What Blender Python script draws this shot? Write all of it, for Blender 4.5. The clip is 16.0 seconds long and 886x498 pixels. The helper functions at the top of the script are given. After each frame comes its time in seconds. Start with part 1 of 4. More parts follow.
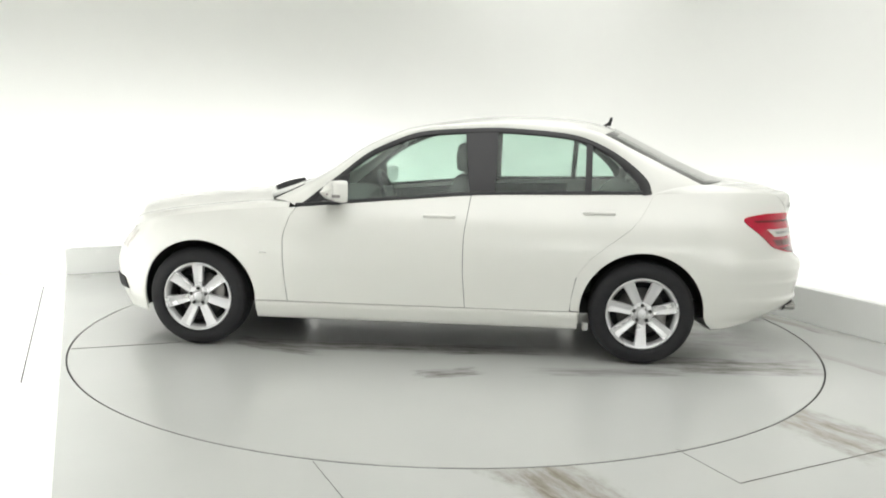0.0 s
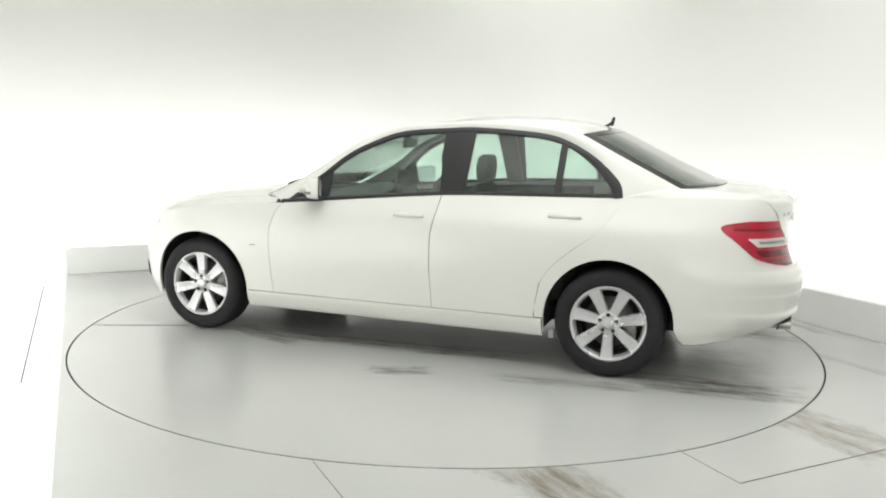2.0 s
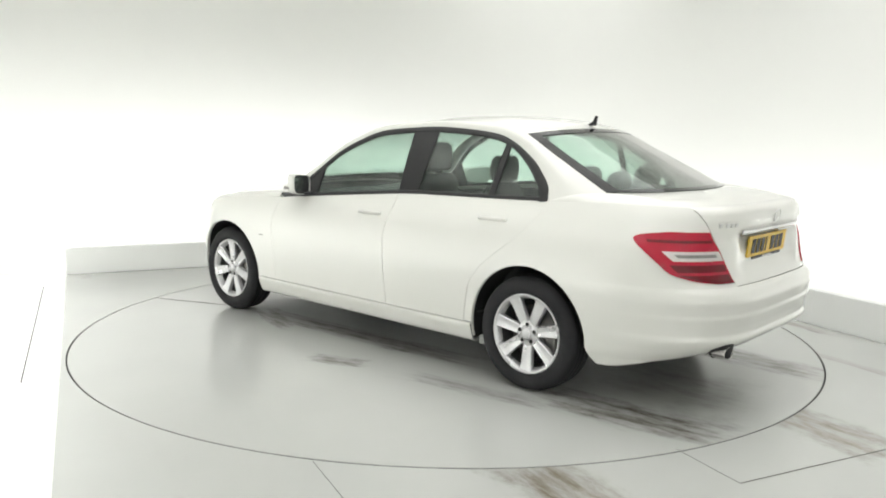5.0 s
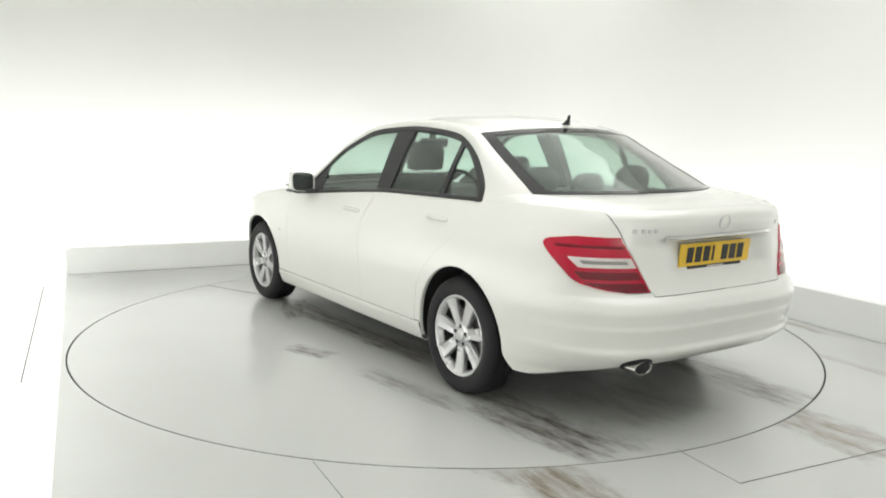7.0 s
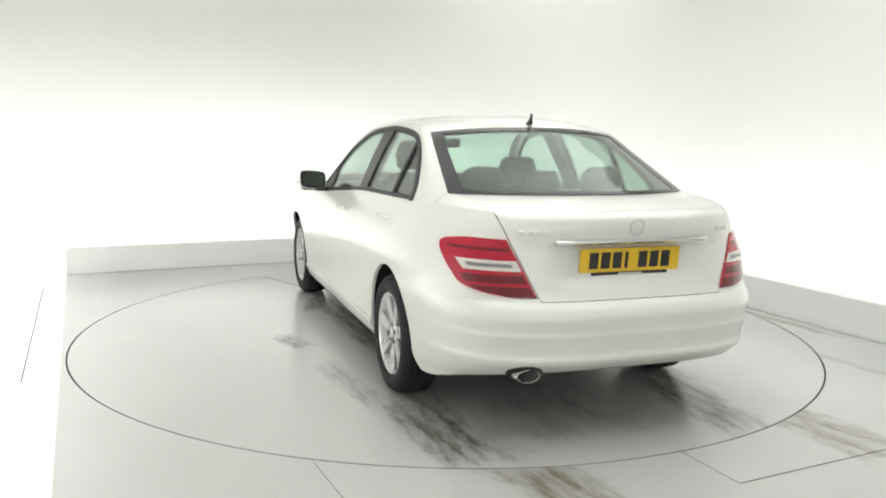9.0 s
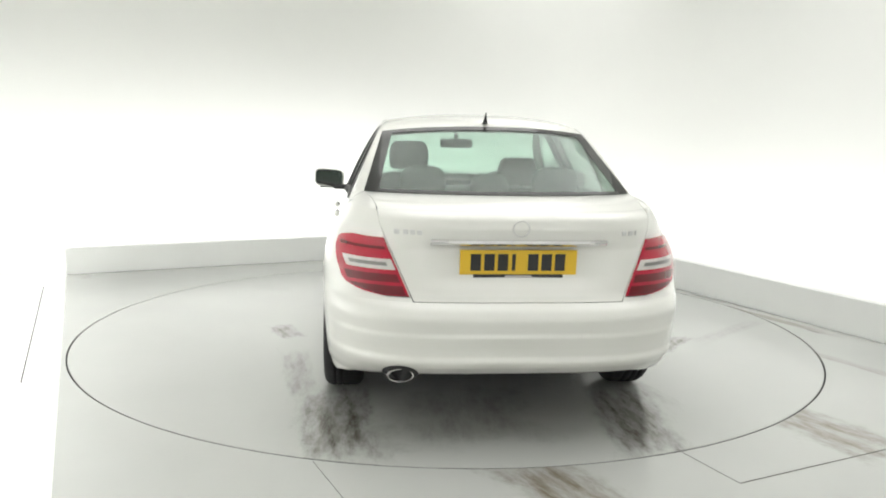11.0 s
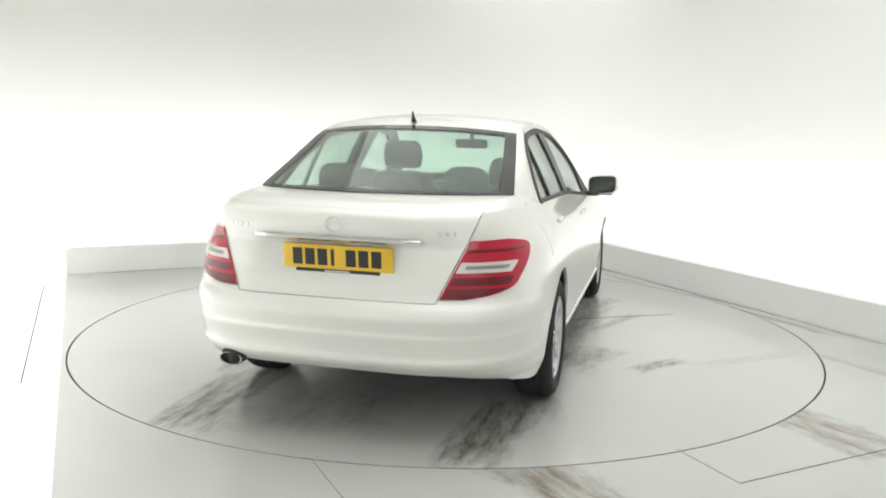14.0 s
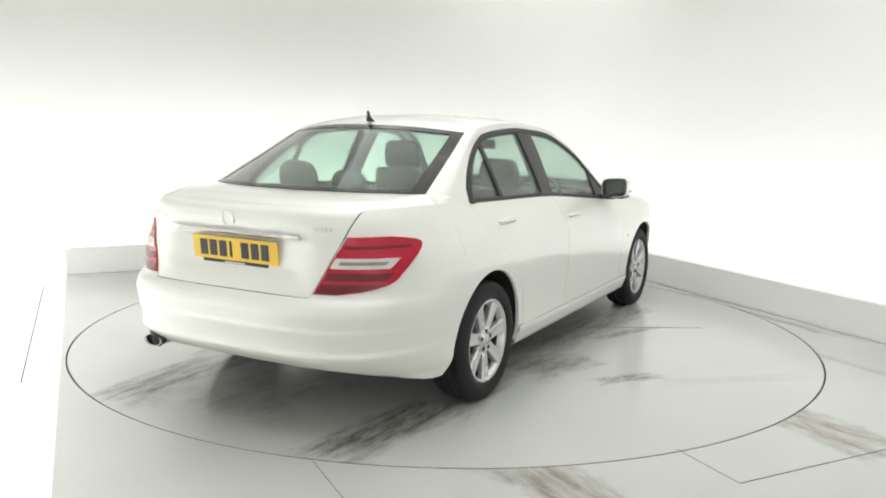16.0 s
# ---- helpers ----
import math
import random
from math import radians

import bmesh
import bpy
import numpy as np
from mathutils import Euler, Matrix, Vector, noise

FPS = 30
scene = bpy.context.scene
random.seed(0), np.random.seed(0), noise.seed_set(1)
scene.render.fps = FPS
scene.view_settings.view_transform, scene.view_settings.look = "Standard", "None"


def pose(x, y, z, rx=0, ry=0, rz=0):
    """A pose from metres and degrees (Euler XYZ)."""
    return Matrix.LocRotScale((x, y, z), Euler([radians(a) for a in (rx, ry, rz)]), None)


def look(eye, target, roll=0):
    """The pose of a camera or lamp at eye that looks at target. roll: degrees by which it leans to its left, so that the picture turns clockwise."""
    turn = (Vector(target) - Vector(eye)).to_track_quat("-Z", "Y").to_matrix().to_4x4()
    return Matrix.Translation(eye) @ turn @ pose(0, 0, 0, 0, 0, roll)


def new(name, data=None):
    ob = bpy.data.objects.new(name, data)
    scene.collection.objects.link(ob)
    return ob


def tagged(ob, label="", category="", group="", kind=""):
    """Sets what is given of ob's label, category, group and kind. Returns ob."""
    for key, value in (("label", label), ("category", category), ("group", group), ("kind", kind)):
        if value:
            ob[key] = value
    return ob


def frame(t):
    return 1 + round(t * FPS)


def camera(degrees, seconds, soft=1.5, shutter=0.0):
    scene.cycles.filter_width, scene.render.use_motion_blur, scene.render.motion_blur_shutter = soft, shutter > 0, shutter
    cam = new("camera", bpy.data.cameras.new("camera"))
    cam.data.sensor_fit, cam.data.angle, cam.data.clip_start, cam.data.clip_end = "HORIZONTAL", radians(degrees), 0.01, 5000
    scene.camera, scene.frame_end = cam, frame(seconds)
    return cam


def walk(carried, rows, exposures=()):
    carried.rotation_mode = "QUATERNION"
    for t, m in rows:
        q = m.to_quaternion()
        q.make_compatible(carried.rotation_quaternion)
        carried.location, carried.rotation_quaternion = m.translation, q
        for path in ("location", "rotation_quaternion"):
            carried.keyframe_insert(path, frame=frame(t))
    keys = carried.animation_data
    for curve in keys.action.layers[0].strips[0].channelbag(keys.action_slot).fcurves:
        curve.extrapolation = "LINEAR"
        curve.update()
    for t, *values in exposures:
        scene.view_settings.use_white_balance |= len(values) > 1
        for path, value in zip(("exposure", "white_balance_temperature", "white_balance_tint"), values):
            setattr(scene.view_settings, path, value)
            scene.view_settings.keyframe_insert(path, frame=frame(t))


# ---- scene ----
import collections

cam = camera(56.24, 16.0, soft=1.9)
EYE = Vector((0, -5.7652, 1.4243))
YAW, PITCH = radians(-0.193), radians(8.55)
AIM = EYE + Vector((math.sin(YAW) * math.cos(PITCH), math.cos(YAW) * math.cos(PITCH), -math.sin(PITCH)))
walk(cam, [(0, look(EYE, AIM, 1.083)), (16, look(EYE, AIM, 1.083))])


def heading(t):
    """The car's heading on the turntable, in degrees."""
    return 174.99 - 7.343 * t + 0.01415 * t * t


AXIS = Vector((0.010, 0, 0))                # centre of the round plate
OFF = Vector((-0.1168, 0.0943, 0))          # turntable axis in the car's space

# ---- light ----
scene.view_settings.exposure = 0.0
world = bpy.data.worlds.new("world")
scene.world = world
world.use_nodes = True
world.node_tree.nodes["Background"].inputs[0].default_value = (0.9, 0.95, 1, 1)
world.node_tree.nodes["Background"].inputs[1].default_value = 0.02

A = Vector((0.895, 0.446, 0))               # along the back kerb
B = Vector((-0.446, 0.895, 0))              # out through the back kerb
LD = Vector((0.405, -0.914, 0))             # along the open edge of the stage
LN = Vector((-0.914, -0.405, 0))            # out over that edge
L0 = Vector((-3.457, 1.664, 0))


def area(name, eye, target, sx, sy, watts, color=(1, 0.995, 0.985), turn=0):
    d = bpy.data.lights.new(name, "AREA")
    d.shape, d.size, d.size_y, d.energy, d.color = "RECTANGLE", sx, sy, watts, color
    ob = new(name, d)
    ob.matrix_world = look(eye, target, turn)
    return ob


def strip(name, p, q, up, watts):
    """A row of tubes in the trough, or an added fill strip, from p to q, washing the wall towards up."""
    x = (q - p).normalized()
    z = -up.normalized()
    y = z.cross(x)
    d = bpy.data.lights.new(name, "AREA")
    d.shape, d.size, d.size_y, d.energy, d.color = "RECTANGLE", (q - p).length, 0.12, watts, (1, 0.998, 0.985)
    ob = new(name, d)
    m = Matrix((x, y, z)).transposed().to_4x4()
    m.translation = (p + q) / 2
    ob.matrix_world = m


softbox = area("ceiling_softbox", (1.0, -1.2, 3.9), (1.0, -1.199, 0), 4.8, 6.2, 101)
softbox.data.spread = radians(150)
# unseen lamp added high in the back corner to brighten its walls
area("corner_wash", A * 3.15 + B * 3.6 + Vector((0, 0, 4.1)), A * 3.155 + B * 3.605, 1.4, 1.4, 9)
ZL = Vector((0, 0, 0.02))
strip("back_wash", A * -2.6 + B * 3.35 + ZL, A * 2.4 + B * 3.35 + ZL, Vector((-0.446, 0.895, 2.2)), 62)
strip("side_wash", A * 2.95 + B * 3.2 + ZL, A * 2.95 + B * -4.5 + ZL, Vector((0.895, 0.446, 1.0)), 43)
strip("open_wash", L0 + LN * 0.9 + ZL, L0 + LN * 0.9 + LD * 6 + ZL, Vector((-0.914, -0.405, 1.6)), 70)
# unseen fill behind the camera, added to brighten the faces turned towards it
strip("front_fill", Vector((-0.5, -8.2, 0.05)), Vector((6.5, -8.0, 0.05)), Vector((-0.03, -1, 1.3)), 120)
# unseen overhead lamp, added to whiten the trough floor
top = area("trough_fill", L0 + LN * 0.95 + LD * 2.6 + Vector((0, 0, 4.0)), L0 + LN * 0.95 + LD * 2.6, 0.4, 6.0, 38, turn=0)
top.matrix_world = Matrix.Translation(L0 + LN * 0.95 + LD * 2.6 + Vector((0, 0, 4.0))) @ pose(0, 0, 0, 0, 0, 24)
top.data.spread = radians(42)


# ---- materials ----
def mat(name, color, rough=0.5, metal=0.0, coat=0.0, vary=0.06, scale=3.0, bump=0.0, bscale=200.0, emit=0.0):
    m = bpy.data.materials.new(name)
    m.use_nodes = True
    n, l = m.node_tree.nodes, m.node_tree.links
    p = n["Principled BSDF"]
    p.inputs["Roughness"].default_value = rough
    p.inputs["Metallic"].default_value = metal
    p.inputs["Coat Weight"].default_value = coat
    p.inputs["Coat Roughness"].default_value = 0.03
    tc = n.new("ShaderNodeTexCoord")
    a = n.new("ShaderNodeTexNoise")
    a.inputs["Scale"].default_value, a.inputs["Detail"].default_value = scale, 6
    l.new(tc.outputs["Object"], a.inputs["Vector"])
    mix = n.new("ShaderNodeMix")
    mix.data_type = "RGBA"
    mix.inputs["A"].default_value = (*[c * (1 - vary) for c in color], 1)
    mix.inputs["B"].default_value = (*[min(1, c * (1 + vary)) for c in color], 1)
    l.new(a.outputs["Fac"], mix.inputs["Factor"])
    l.new(mix.outputs["Result"], p.inputs["Base Color"])
    r = n.new("ShaderNodeMapRange")
    r.inputs["To Min"].default_value, r.inputs["To Max"].default_value = rough * 0.85, min(1, rough * 1.15)
    l.new(a.outputs["Fac"], r.inputs["Value"])
    l.new(r.outputs["Result"], p.inputs["Roughness"])
    if bump:
        b = n.new("ShaderNodeTexNoise")
        b.inputs["Scale"].default_value, b.inputs["Detail"].default_value = bscale, 3
        l.new(tc.outputs["Object"], b.inputs["Vector"])
        k = n.new("ShaderNodeBump")
        k.inputs["Strength"].default_value, k.inputs["Distance"].default_value = bump, 0.002
        l.new(b.outputs["Fac"], k.inputs["Height"])
        l.new(k.outputs["Normal"], p.inputs["Normal"])
    if emit:
        p.inputs["Emission Color"].default_value = (*color, 1)
        p.inputs["Emission Strength"].default_value = emit
    return m


def glass(name, tint, gloss=1.0, power=4.0, dust=0.1):
    m = bpy.data.materials.new(name)
    m.use_nodes = True
    n, l = m.node_tree.nodes, m.node_tree.links
    n.remove(n["Principled BSDF"])
    out = n["Material Output"]
    t = n.new("ShaderNodeBsdfTransparent")
    t.inputs[0].default_value = (*tint, 1)
    g = n.new("ShaderNodeBsdfGlossy")
    g.inputs["Roughness"].default_value = 0.035
    f = n.new("ShaderNodeLayerWeight")
    f.inputs[0].default_value = 0.5
    pw = n.new("ShaderNodeMath")
    pw.operation = "POWER"
    pw.inputs[1].default_value = power
    k = n.new("ShaderNodeMath")
    k.operation, k.use_clamp = "MULTIPLY_ADD", True
    k.inputs[1].default_value, k.inputs[2].default_value = 0.96 * gloss, 0.02
    s = n.new("ShaderNodeMixShader")
    l.new(f.outputs["Facing"], pw.inputs[0])
    l.new(pw.outputs[0], k.inputs[0])
    l.new(k.outputs[0], s.inputs[0])
    # thin film of dust, thicker in soft streaks
    tc = n.new("ShaderNodeTexCoord")
    mp = n.new("ShaderNodeMapping")
    mp.inputs["Scale"].default_value = (1.0, 1.0, 2.6)
    l.new(tc.outputs["Object"], mp.inputs["Vector"])
    no = n.new("ShaderNodeTexNoise")
    no.inputs["Scale"].default_value, no.inputs["Detail"].default_value = 2.6, 7
    l.new(mp.outputs[0], no.inputs["Vector"])
    film = n.new("ShaderNodeMapRange")
    film.inputs["From Min"].default_value, film.inputs["From Max"].default_value = 0.35, 0.7
    film.inputs["To Min"].default_value, film.inputs["To Max"].default_value = dust * 0.35, dust * 2
    l.new(no.outputs["Fac"], film.inputs["Value"])
    d = n.new("ShaderNodeBsdfDiffuse")
    d.inputs[0].default_value = (0.74, 0.75, 0.73, 1)
    sd = n.new("ShaderNodeMixShader")
    l.new(film.outputs[0], sd.inputs[0])
    l.new(t.outputs[0], sd.inputs[1])
    l.new(d.outputs[0], sd.inputs[2])
    l.new(sd.outputs[0], s.inputs[1])
    l.new(g.outputs[0], s.inputs[2])
    l.new(s.outputs[0], out.inputs[0])
    return m


def floor_mat(name, color, patches, rough=0.22, grain=0.0, stain=(0.115, 0.102, 0.084)):
    """Painted steel floor: mottled paint, and dark streaky patches, worn rubber stains among them (x, y, angle, half
    length, half width, strength).
    """
    m = mat(name, color, rough, vary=0.05, scale=1.3, bump=0.05, bscale=90)
    n, l = m.node_tree.nodes, m.node_tree.links
    p = n["Principled BSDF"]
    tc = n.new("ShaderNodeTexCoord")
    col = p.inputs["Base Color"].links[0].from_socket
    fine = n.new("ShaderNodeTexNoise")
    fine.inputs["Scale"].default_value, fine.inputs["Detail"].default_value, fine.inputs["Roughness"].default_value = 1.0, 8, 0.68
    streak = n.new("ShaderNodeMapping")
    streak.vector_type = "TEXTURE"
    streak.inputs["Rotation"].default_value = (0, 0, radians(grain))
    streak.inputs["Scale"].default_value = (0.20, 0.055, 1)
    l.new(tc.outputs["Object"], streak.inputs["Vector"])
    l.new(streak.outputs[0], fine.inputs["Vector"])
    total = None
    for x, y, ang, hl, hw, k in patches:
        mp = n.new("ShaderNodeMapping")
        mp.vector_type = "TEXTURE"
        mp.inputs["Location"].default_value = (x, y, 0)
        mp.inputs["Rotation"].default_value = (0, 0, radians(ang))
        mp.inputs["Scale"].default_value = (hl, hw, 1)
        l.new(tc.outputs["Object"], mp.inputs["Vector"])
        st = n.new("ShaderNodeTexNoise")
        st.inputs["Scale"].default_value, st.inputs["Detail"].default_value = 1.6, 9
        st.inputs["Roughness"].default_value = 0.7
        l.new(mp.outputs[0], st.inputs["Vector"])
        wv = n.new("ShaderNodeTexWave")
        wv.wave_type, wv.bands_direction = "BANDS", "Y"
        wv.inputs["Scale"].default_value, wv.inputs["Distortion"].default_value, wv.inputs["Detail"].default_value = 0.7, 7.0, 5
        l.new(mp.outputs[0], wv.inputs["Vector"])
        ab = n.new("ShaderNodeVectorMath")
        ab.operation = "ABSOLUTE"
        l.new(mp.outputs[0], ab.inputs[0])
        sp = n.new("ShaderNodeSeparateXYZ")
        l.new(ab.outputs[0], sp.inputs[0])
        mx = n.new("ShaderNodeMath")
        mx.operation = "MAXIMUM"
        l.new(sp.outputs[0], mx.inputs[0])
        l.new(sp.outputs[1], mx.inputs[1])
        ad = n.new("ShaderNodeMath")
        ad.operation = "MULTIPLY_ADD"
        ad.inputs[1].default_value, ad.inputs[2].default_value = -1.7, 0.86
        l.new(st.outputs["Fac"], ad.inputs[0])
        su = n.new("ShaderNodeMath")
        su.operation = "ADD"
        l.new(mx.outputs[0], su.inputs[0])
        l.new(ad.outputs[0], su.inputs[1])
        mr = n.new("ShaderNodeMapRange")
        mr.interpolation_type = "SMOOTHSTEP"
        mr.inputs["From Min"].default_value, mr.inputs["From Max"].default_value = 1.12, 0.3
        mr.inputs["To Min"].default_value, mr.inputs["To Max"].default_value = 0, k
        l.new(su.outputs[0], mr.inputs["Value"])
        rib = n.new("ShaderNodeMath")
        rib.operation = "MULTIPLY_ADD"
        rib.inputs[1].default_value, rib.inputs[2].default_value = 0.30, 0.75
        l.new(wv.outputs["Fac"], rib.inputs[0])
        mm = n.new("ShaderNodeMath")
        mm.operation, mm.use_clamp = "MULTIPLY", True
        l.new(mr.outputs[0], mm.inputs[0])
        l.new(rib.outputs[0], mm.inputs[1])
        mr = mm
        if total is None:
            total = mr.outputs[0]
        else:
            q = n.new("ShaderNodeMath")
            q.operation = "MAXIMUM"
            l.new(total, q.inputs[0])
            l.new(mr.outputs[0], q.inputs[1])
            total = q.outputs[0]
    fm = n.new("ShaderNodeMapRange")
    fm.inputs["From Min"].default_value, fm.inputs["From Max"].default_value = 0.38, 0.6
    fm.inputs["To Min"].default_value, fm.inputs["To Max"].default_value = 0.40, 1.0
    l.new(fine.outputs["Fac"], fm.inputs["Value"])
    tm = n.new("ShaderNodeMath")
    tm.operation = "MULTIPLY"
    l.new(total, tm.inputs[0])
    l.new(fm.outputs[0], tm.inputs[1])
    mix = n.new("ShaderNodeMix")
    mix.data_type = "RGBA"
    mix.inputs["B"].default_value = (*stain, 1)
    l.new(tm.outputs[0], mix.inputs["Factor"])
    l.new(col, mix.inputs["A"])
    l.new(mix.outputs["Result"], p.inputs["Base Color"])
    return m


PAINT = mat("white_car_paint", (0.765, 0.765, 0.725), 0.32, coat=1.0, vary=0.012, scale=4)
WALL = mat("white_cyclorama_paint", (0.86, 0.865, 0.84), 0.85, vary=0.02, scale=0.7, bump=0.05, bscale=60)
OUTER = mat("white_floor_paint", (0.85, 0.86, 0.84), 0.6, vary=0.02, scale=1.5)
KERB = mat("pale_grey_kerb_paint", (0.85, 0.86, 0.84), 0.45, vary=0.04, scale=2.5, bump=0.05)
DARK = mat("black_gap", (0.02, 0.02, 0.02), 0.7)
GRIME = mat("joint_grime", (0.15, 0.145, 0.13), 0.7, vary=0.3, scale=6)
TRIM = mat("black_window_trim", (0.018, 0.018, 0.020), 0.45)
BORDER = glass("dark_glass_border", (0.06, 0.065, 0.065), 2.0, 5.5, 0.03)
GLOSSBLACK = mat("gloss_black_pillar", (0.014, 0.014, 0.016), 0.3, vary=0.1)
RUBBER = mat("tyre_rubber", (0.010, 0.010, 0.012), 0.78, vary=0.2, scale=20, bump=0.2, bscale=300)
LINER = mat("wheel_arch_plastic", (0.02, 0.02, 0.021), 0.85)
ALLOY = mat("silver_alloy_paint", (0.58, 0.58, 0.59), 0.28, metal=0.55, vary=0.03)
# dark copy of the alloy, painting the shade behind the spokes
SHADEDALLOY = mat("shaded_alloy_barrel", (0.10, 0.10, 0.10), 0.5, metal=0.5)
STEEL = mat("brake_disc_steel", (0.22, 0.215, 0.21), 0.45, metal=0.8, vary=0.2, scale=12)
BADGE = mat("satin_chrome", (0.64, 0.64, 0.63), 0.4, metal=0.7, vary=0.05)
CHROME = mat("chrome", (0.75, 0.75, 0.75), 0.14, metal=1.0, vary=0.02)
TIP = mat("dull_chrome", (0.42, 0.41, 0.40), 0.22, metal=1.0, vary=0.15, scale=20)
RED = mat("red_lamp_lens", (0.44, 0.005, 0.030), 0.2, coat=0.3, vary=0.12, scale=14)
DEEPRED = mat("deep_red_lamp_lens", (0.14, 0.003, 0.012), 0.2, coat=0.3, vary=0.15, scale=14)
CLEAR = mat("clear_lamp_lens", (0.66, 0.62, 0.60), 0.22, coat=0.5, vary=0.15, scale=25)
LAMPGREY = mat("lamp_reflector", (0.24, 0.23, 0.22), 0.3, metal=0.3, vary=0.25, scale=30)
YELLOW = mat("yellow_plate", (0.78, 0.50, 0.03), 0.4, vary=0.05, scale=10)
BLACK = mat("black_plate_character", (0.015, 0.015, 0.015), 0.5)
FABRIC = mat("grey_seat_leather", (0.045, 0.047, 0.047), 0.55, vary=0.2, scale=9, bump=0.15, bscale=150)
PLASTIC = mat("dark_cabin_plastic", (0.035, 0.037, 0.037), 0.6, vary=0.15, scale=7)
HEADLINER = mat("pale_headliner", (0.45, 0.46, 0.44), 0.9, vary=0.05)
GLASS = glass("green_tinted_glass", (0.86, 0.938, 0.90), 1.2, 5.0, 0.05)
REARGLASS = glass("rear_green_glass", (0.80, 0.90, 0.845), 3.6, 6.8, 0.015)
TABLE = floor_mat("turntable_steel", (0.522, 0.532, 0.512), [
    (-1.88, 0.71, 4, 0.54, 0.21, 1.0), (-1.90, -0.74, -6, 0.54, 0.20, 1.0), (-1.2, -0.85, 6, 0.6, 0.16, 0.5),
    (-0.12, 1.11, 20, 0.20, 0.10, 0.75), (-0.51, -1.47, -40, 0.24, 0.08, 0.8), (0.52, -1.14, -24, 0.42, 0.06, 0.6),
    (-0.5, -0.98, -20, 0.34, 0.24, 0.7), (0.35, -0.85, -6, 0.8, 0.20, 0.65), (1.1, -0.95, -15, 0.35, 0.14, 0.55),
    # the long (0.2, 0.60) patch darkens the floor along the left sill
    (0.2, 0.60, 3, 1.1, 0.14, 0.8), (-0.18, 0.67, 10, 0.14, 0.05, 0.8), (1.02, 0.70, -20, 0.36, 0.12, 0.8),
    (-1.1, 0.95, 8, 0.5, 0.10, 0.5), (-1.80, 0.07, 0, 0.45, 0.4, 0.4), (-2.14, 0.62, 10, 0.2, 0.25, 0.4), (-0.2, -2.0, -50, 0.5, 0.08, 0.15)], 0.22)
STAGE = floor_mat("stage_steel", (0.522, 0.532, 0.512), [
    (1.86, -1.93, -62, 0.36, 0.22, 0.8), (0.47, -2.62, -60, 0.36, 0.22, 0.85), (2.45, 0.55, -62, 0.7, 0.06, 0.7),
    (2.6, -0.9, -62, 0.7, 0.06, 0.35), (2.35, -2.5, -62, 0.5, 0.12, 0.35), (1.75, 1.9, -62, 0.5, 0.05, 0.4),
    (-3.25, 1.6, -65, 0.12, 0.05, 0.2)], 0.24, -62, (0.17, 0.135, 0.092))


# ---- mesh helpers ----
def mesh(name, verts, faces, material, smooth=True, out=None):
    me = bpy.data.meshes.new(name)
    me.from_pydata([tuple(v) for v in verts], [], faces)
    me.update()
    if out is not None:
        s = sum((p.normal.dot(p.center - Vector(out)) * p.area) for p in me.polygons)
        if s < 0:
            me.flip_normals()
    me.materials.append(material)
    if smooth:
        for p in me.polygons:
            p.use_smooth = True
    return me


def put(name, me, parent=None, label=""):
    ob = new(name, me)
    if parent is not None:
        ob.parent = parent
    return tagged(ob, label)


def part(name, bm, material, parent=None, label="", smooth=False):
    me = bpy.data.meshes.new(name)
    bm.normal_update()
    bm.to_mesh(me)
    bm.free()
    me.materials.append(material)
    for p in me.polygons:
        p.use_smooth = smooth
    return put(name, me, parent, label)


def thick(ob, t=0.006):
    me = ob.data
    used = collections.Counter(k for p in me.polygons for k in p.edge_keys)
    me.set_sharp_from_angle(angle=radians(50))
    for e in me.edges:
        if used[e.key] == 1:
            e.use_edge_sharp = True
    k = ob.modifiers.new("thickness", "SOLIDIFY")
    k.thickness, k.offset = t, -1
    return ob


def grid(cols):
    """Vertices and faces of a sheet from columns of equal length."""
    n = len(cols[0])
    verts = [v for c in cols for v in c]
    faces = [(i * n + j, (i + 1) * n + j, (i + 1) * n + j + 1, i * n + j + 1) for i in range(len(cols) - 1) for j in range(n - 1)]
    return verts, faces


def sheet(name, cols, material, parent, label="", out=(0, 0, 0.6), t=0.006):
    v, f = grid(cols)
    ob = put(name, mesh(name, v, f, material, True, out), parent, label)
    return thick(ob, t) if t else ob


def box(name, size, at, material, parent=None, label="", bevel=0.01, rot=(0, 0, 0), seg=2):
    bm = bmesh.new()
    bmesh.ops.create_cube(bm, size=1)
    bmesh.ops.scale(bm, vec=size, verts=bm.verts)
    if bevel:
        bmesh.ops.bevel(bm, geom=bm.edges[:], offset=bevel, segments=seg, profile=0.6, affect="EDGES")
    bmesh.ops.transform(bm, matrix=pose(*at, *rot), verts=bm.verts)
    return part(name, bm, material, parent, label, smooth=seg > 2)


def lathe(name, profile, material, parent, label="", seg=64, m=None):
    """A profile of (radius, y) turned about the y axis."""
    cols = []
    for i in range(seg + 1):
        a = 2 * math.pi * i / seg
        cols.append([(r * math.cos(a), y, r * math.sin(a)) for r, y in profile])
    n = len(profile)
    verts = [v for c in cols[:-1] for v in c]
    faces = [(i * n + j, i * n + j + 1, ((i + 1) % seg) * n + j + 1, ((i + 1) % seg) * n + j) for i in range(seg) for j in range(n - 1)]
    ob = put(name, mesh(name, verts, faces, material, True), parent, label)
    if m is not None:
        ob.matrix_basis = m
    return ob


def lerp(pts, x):
    """Piecewise-linear curve through (x, y) points in rising x."""
    return float(np.interp(x, [p[0] for p in pts], [p[1] for p in pts]))


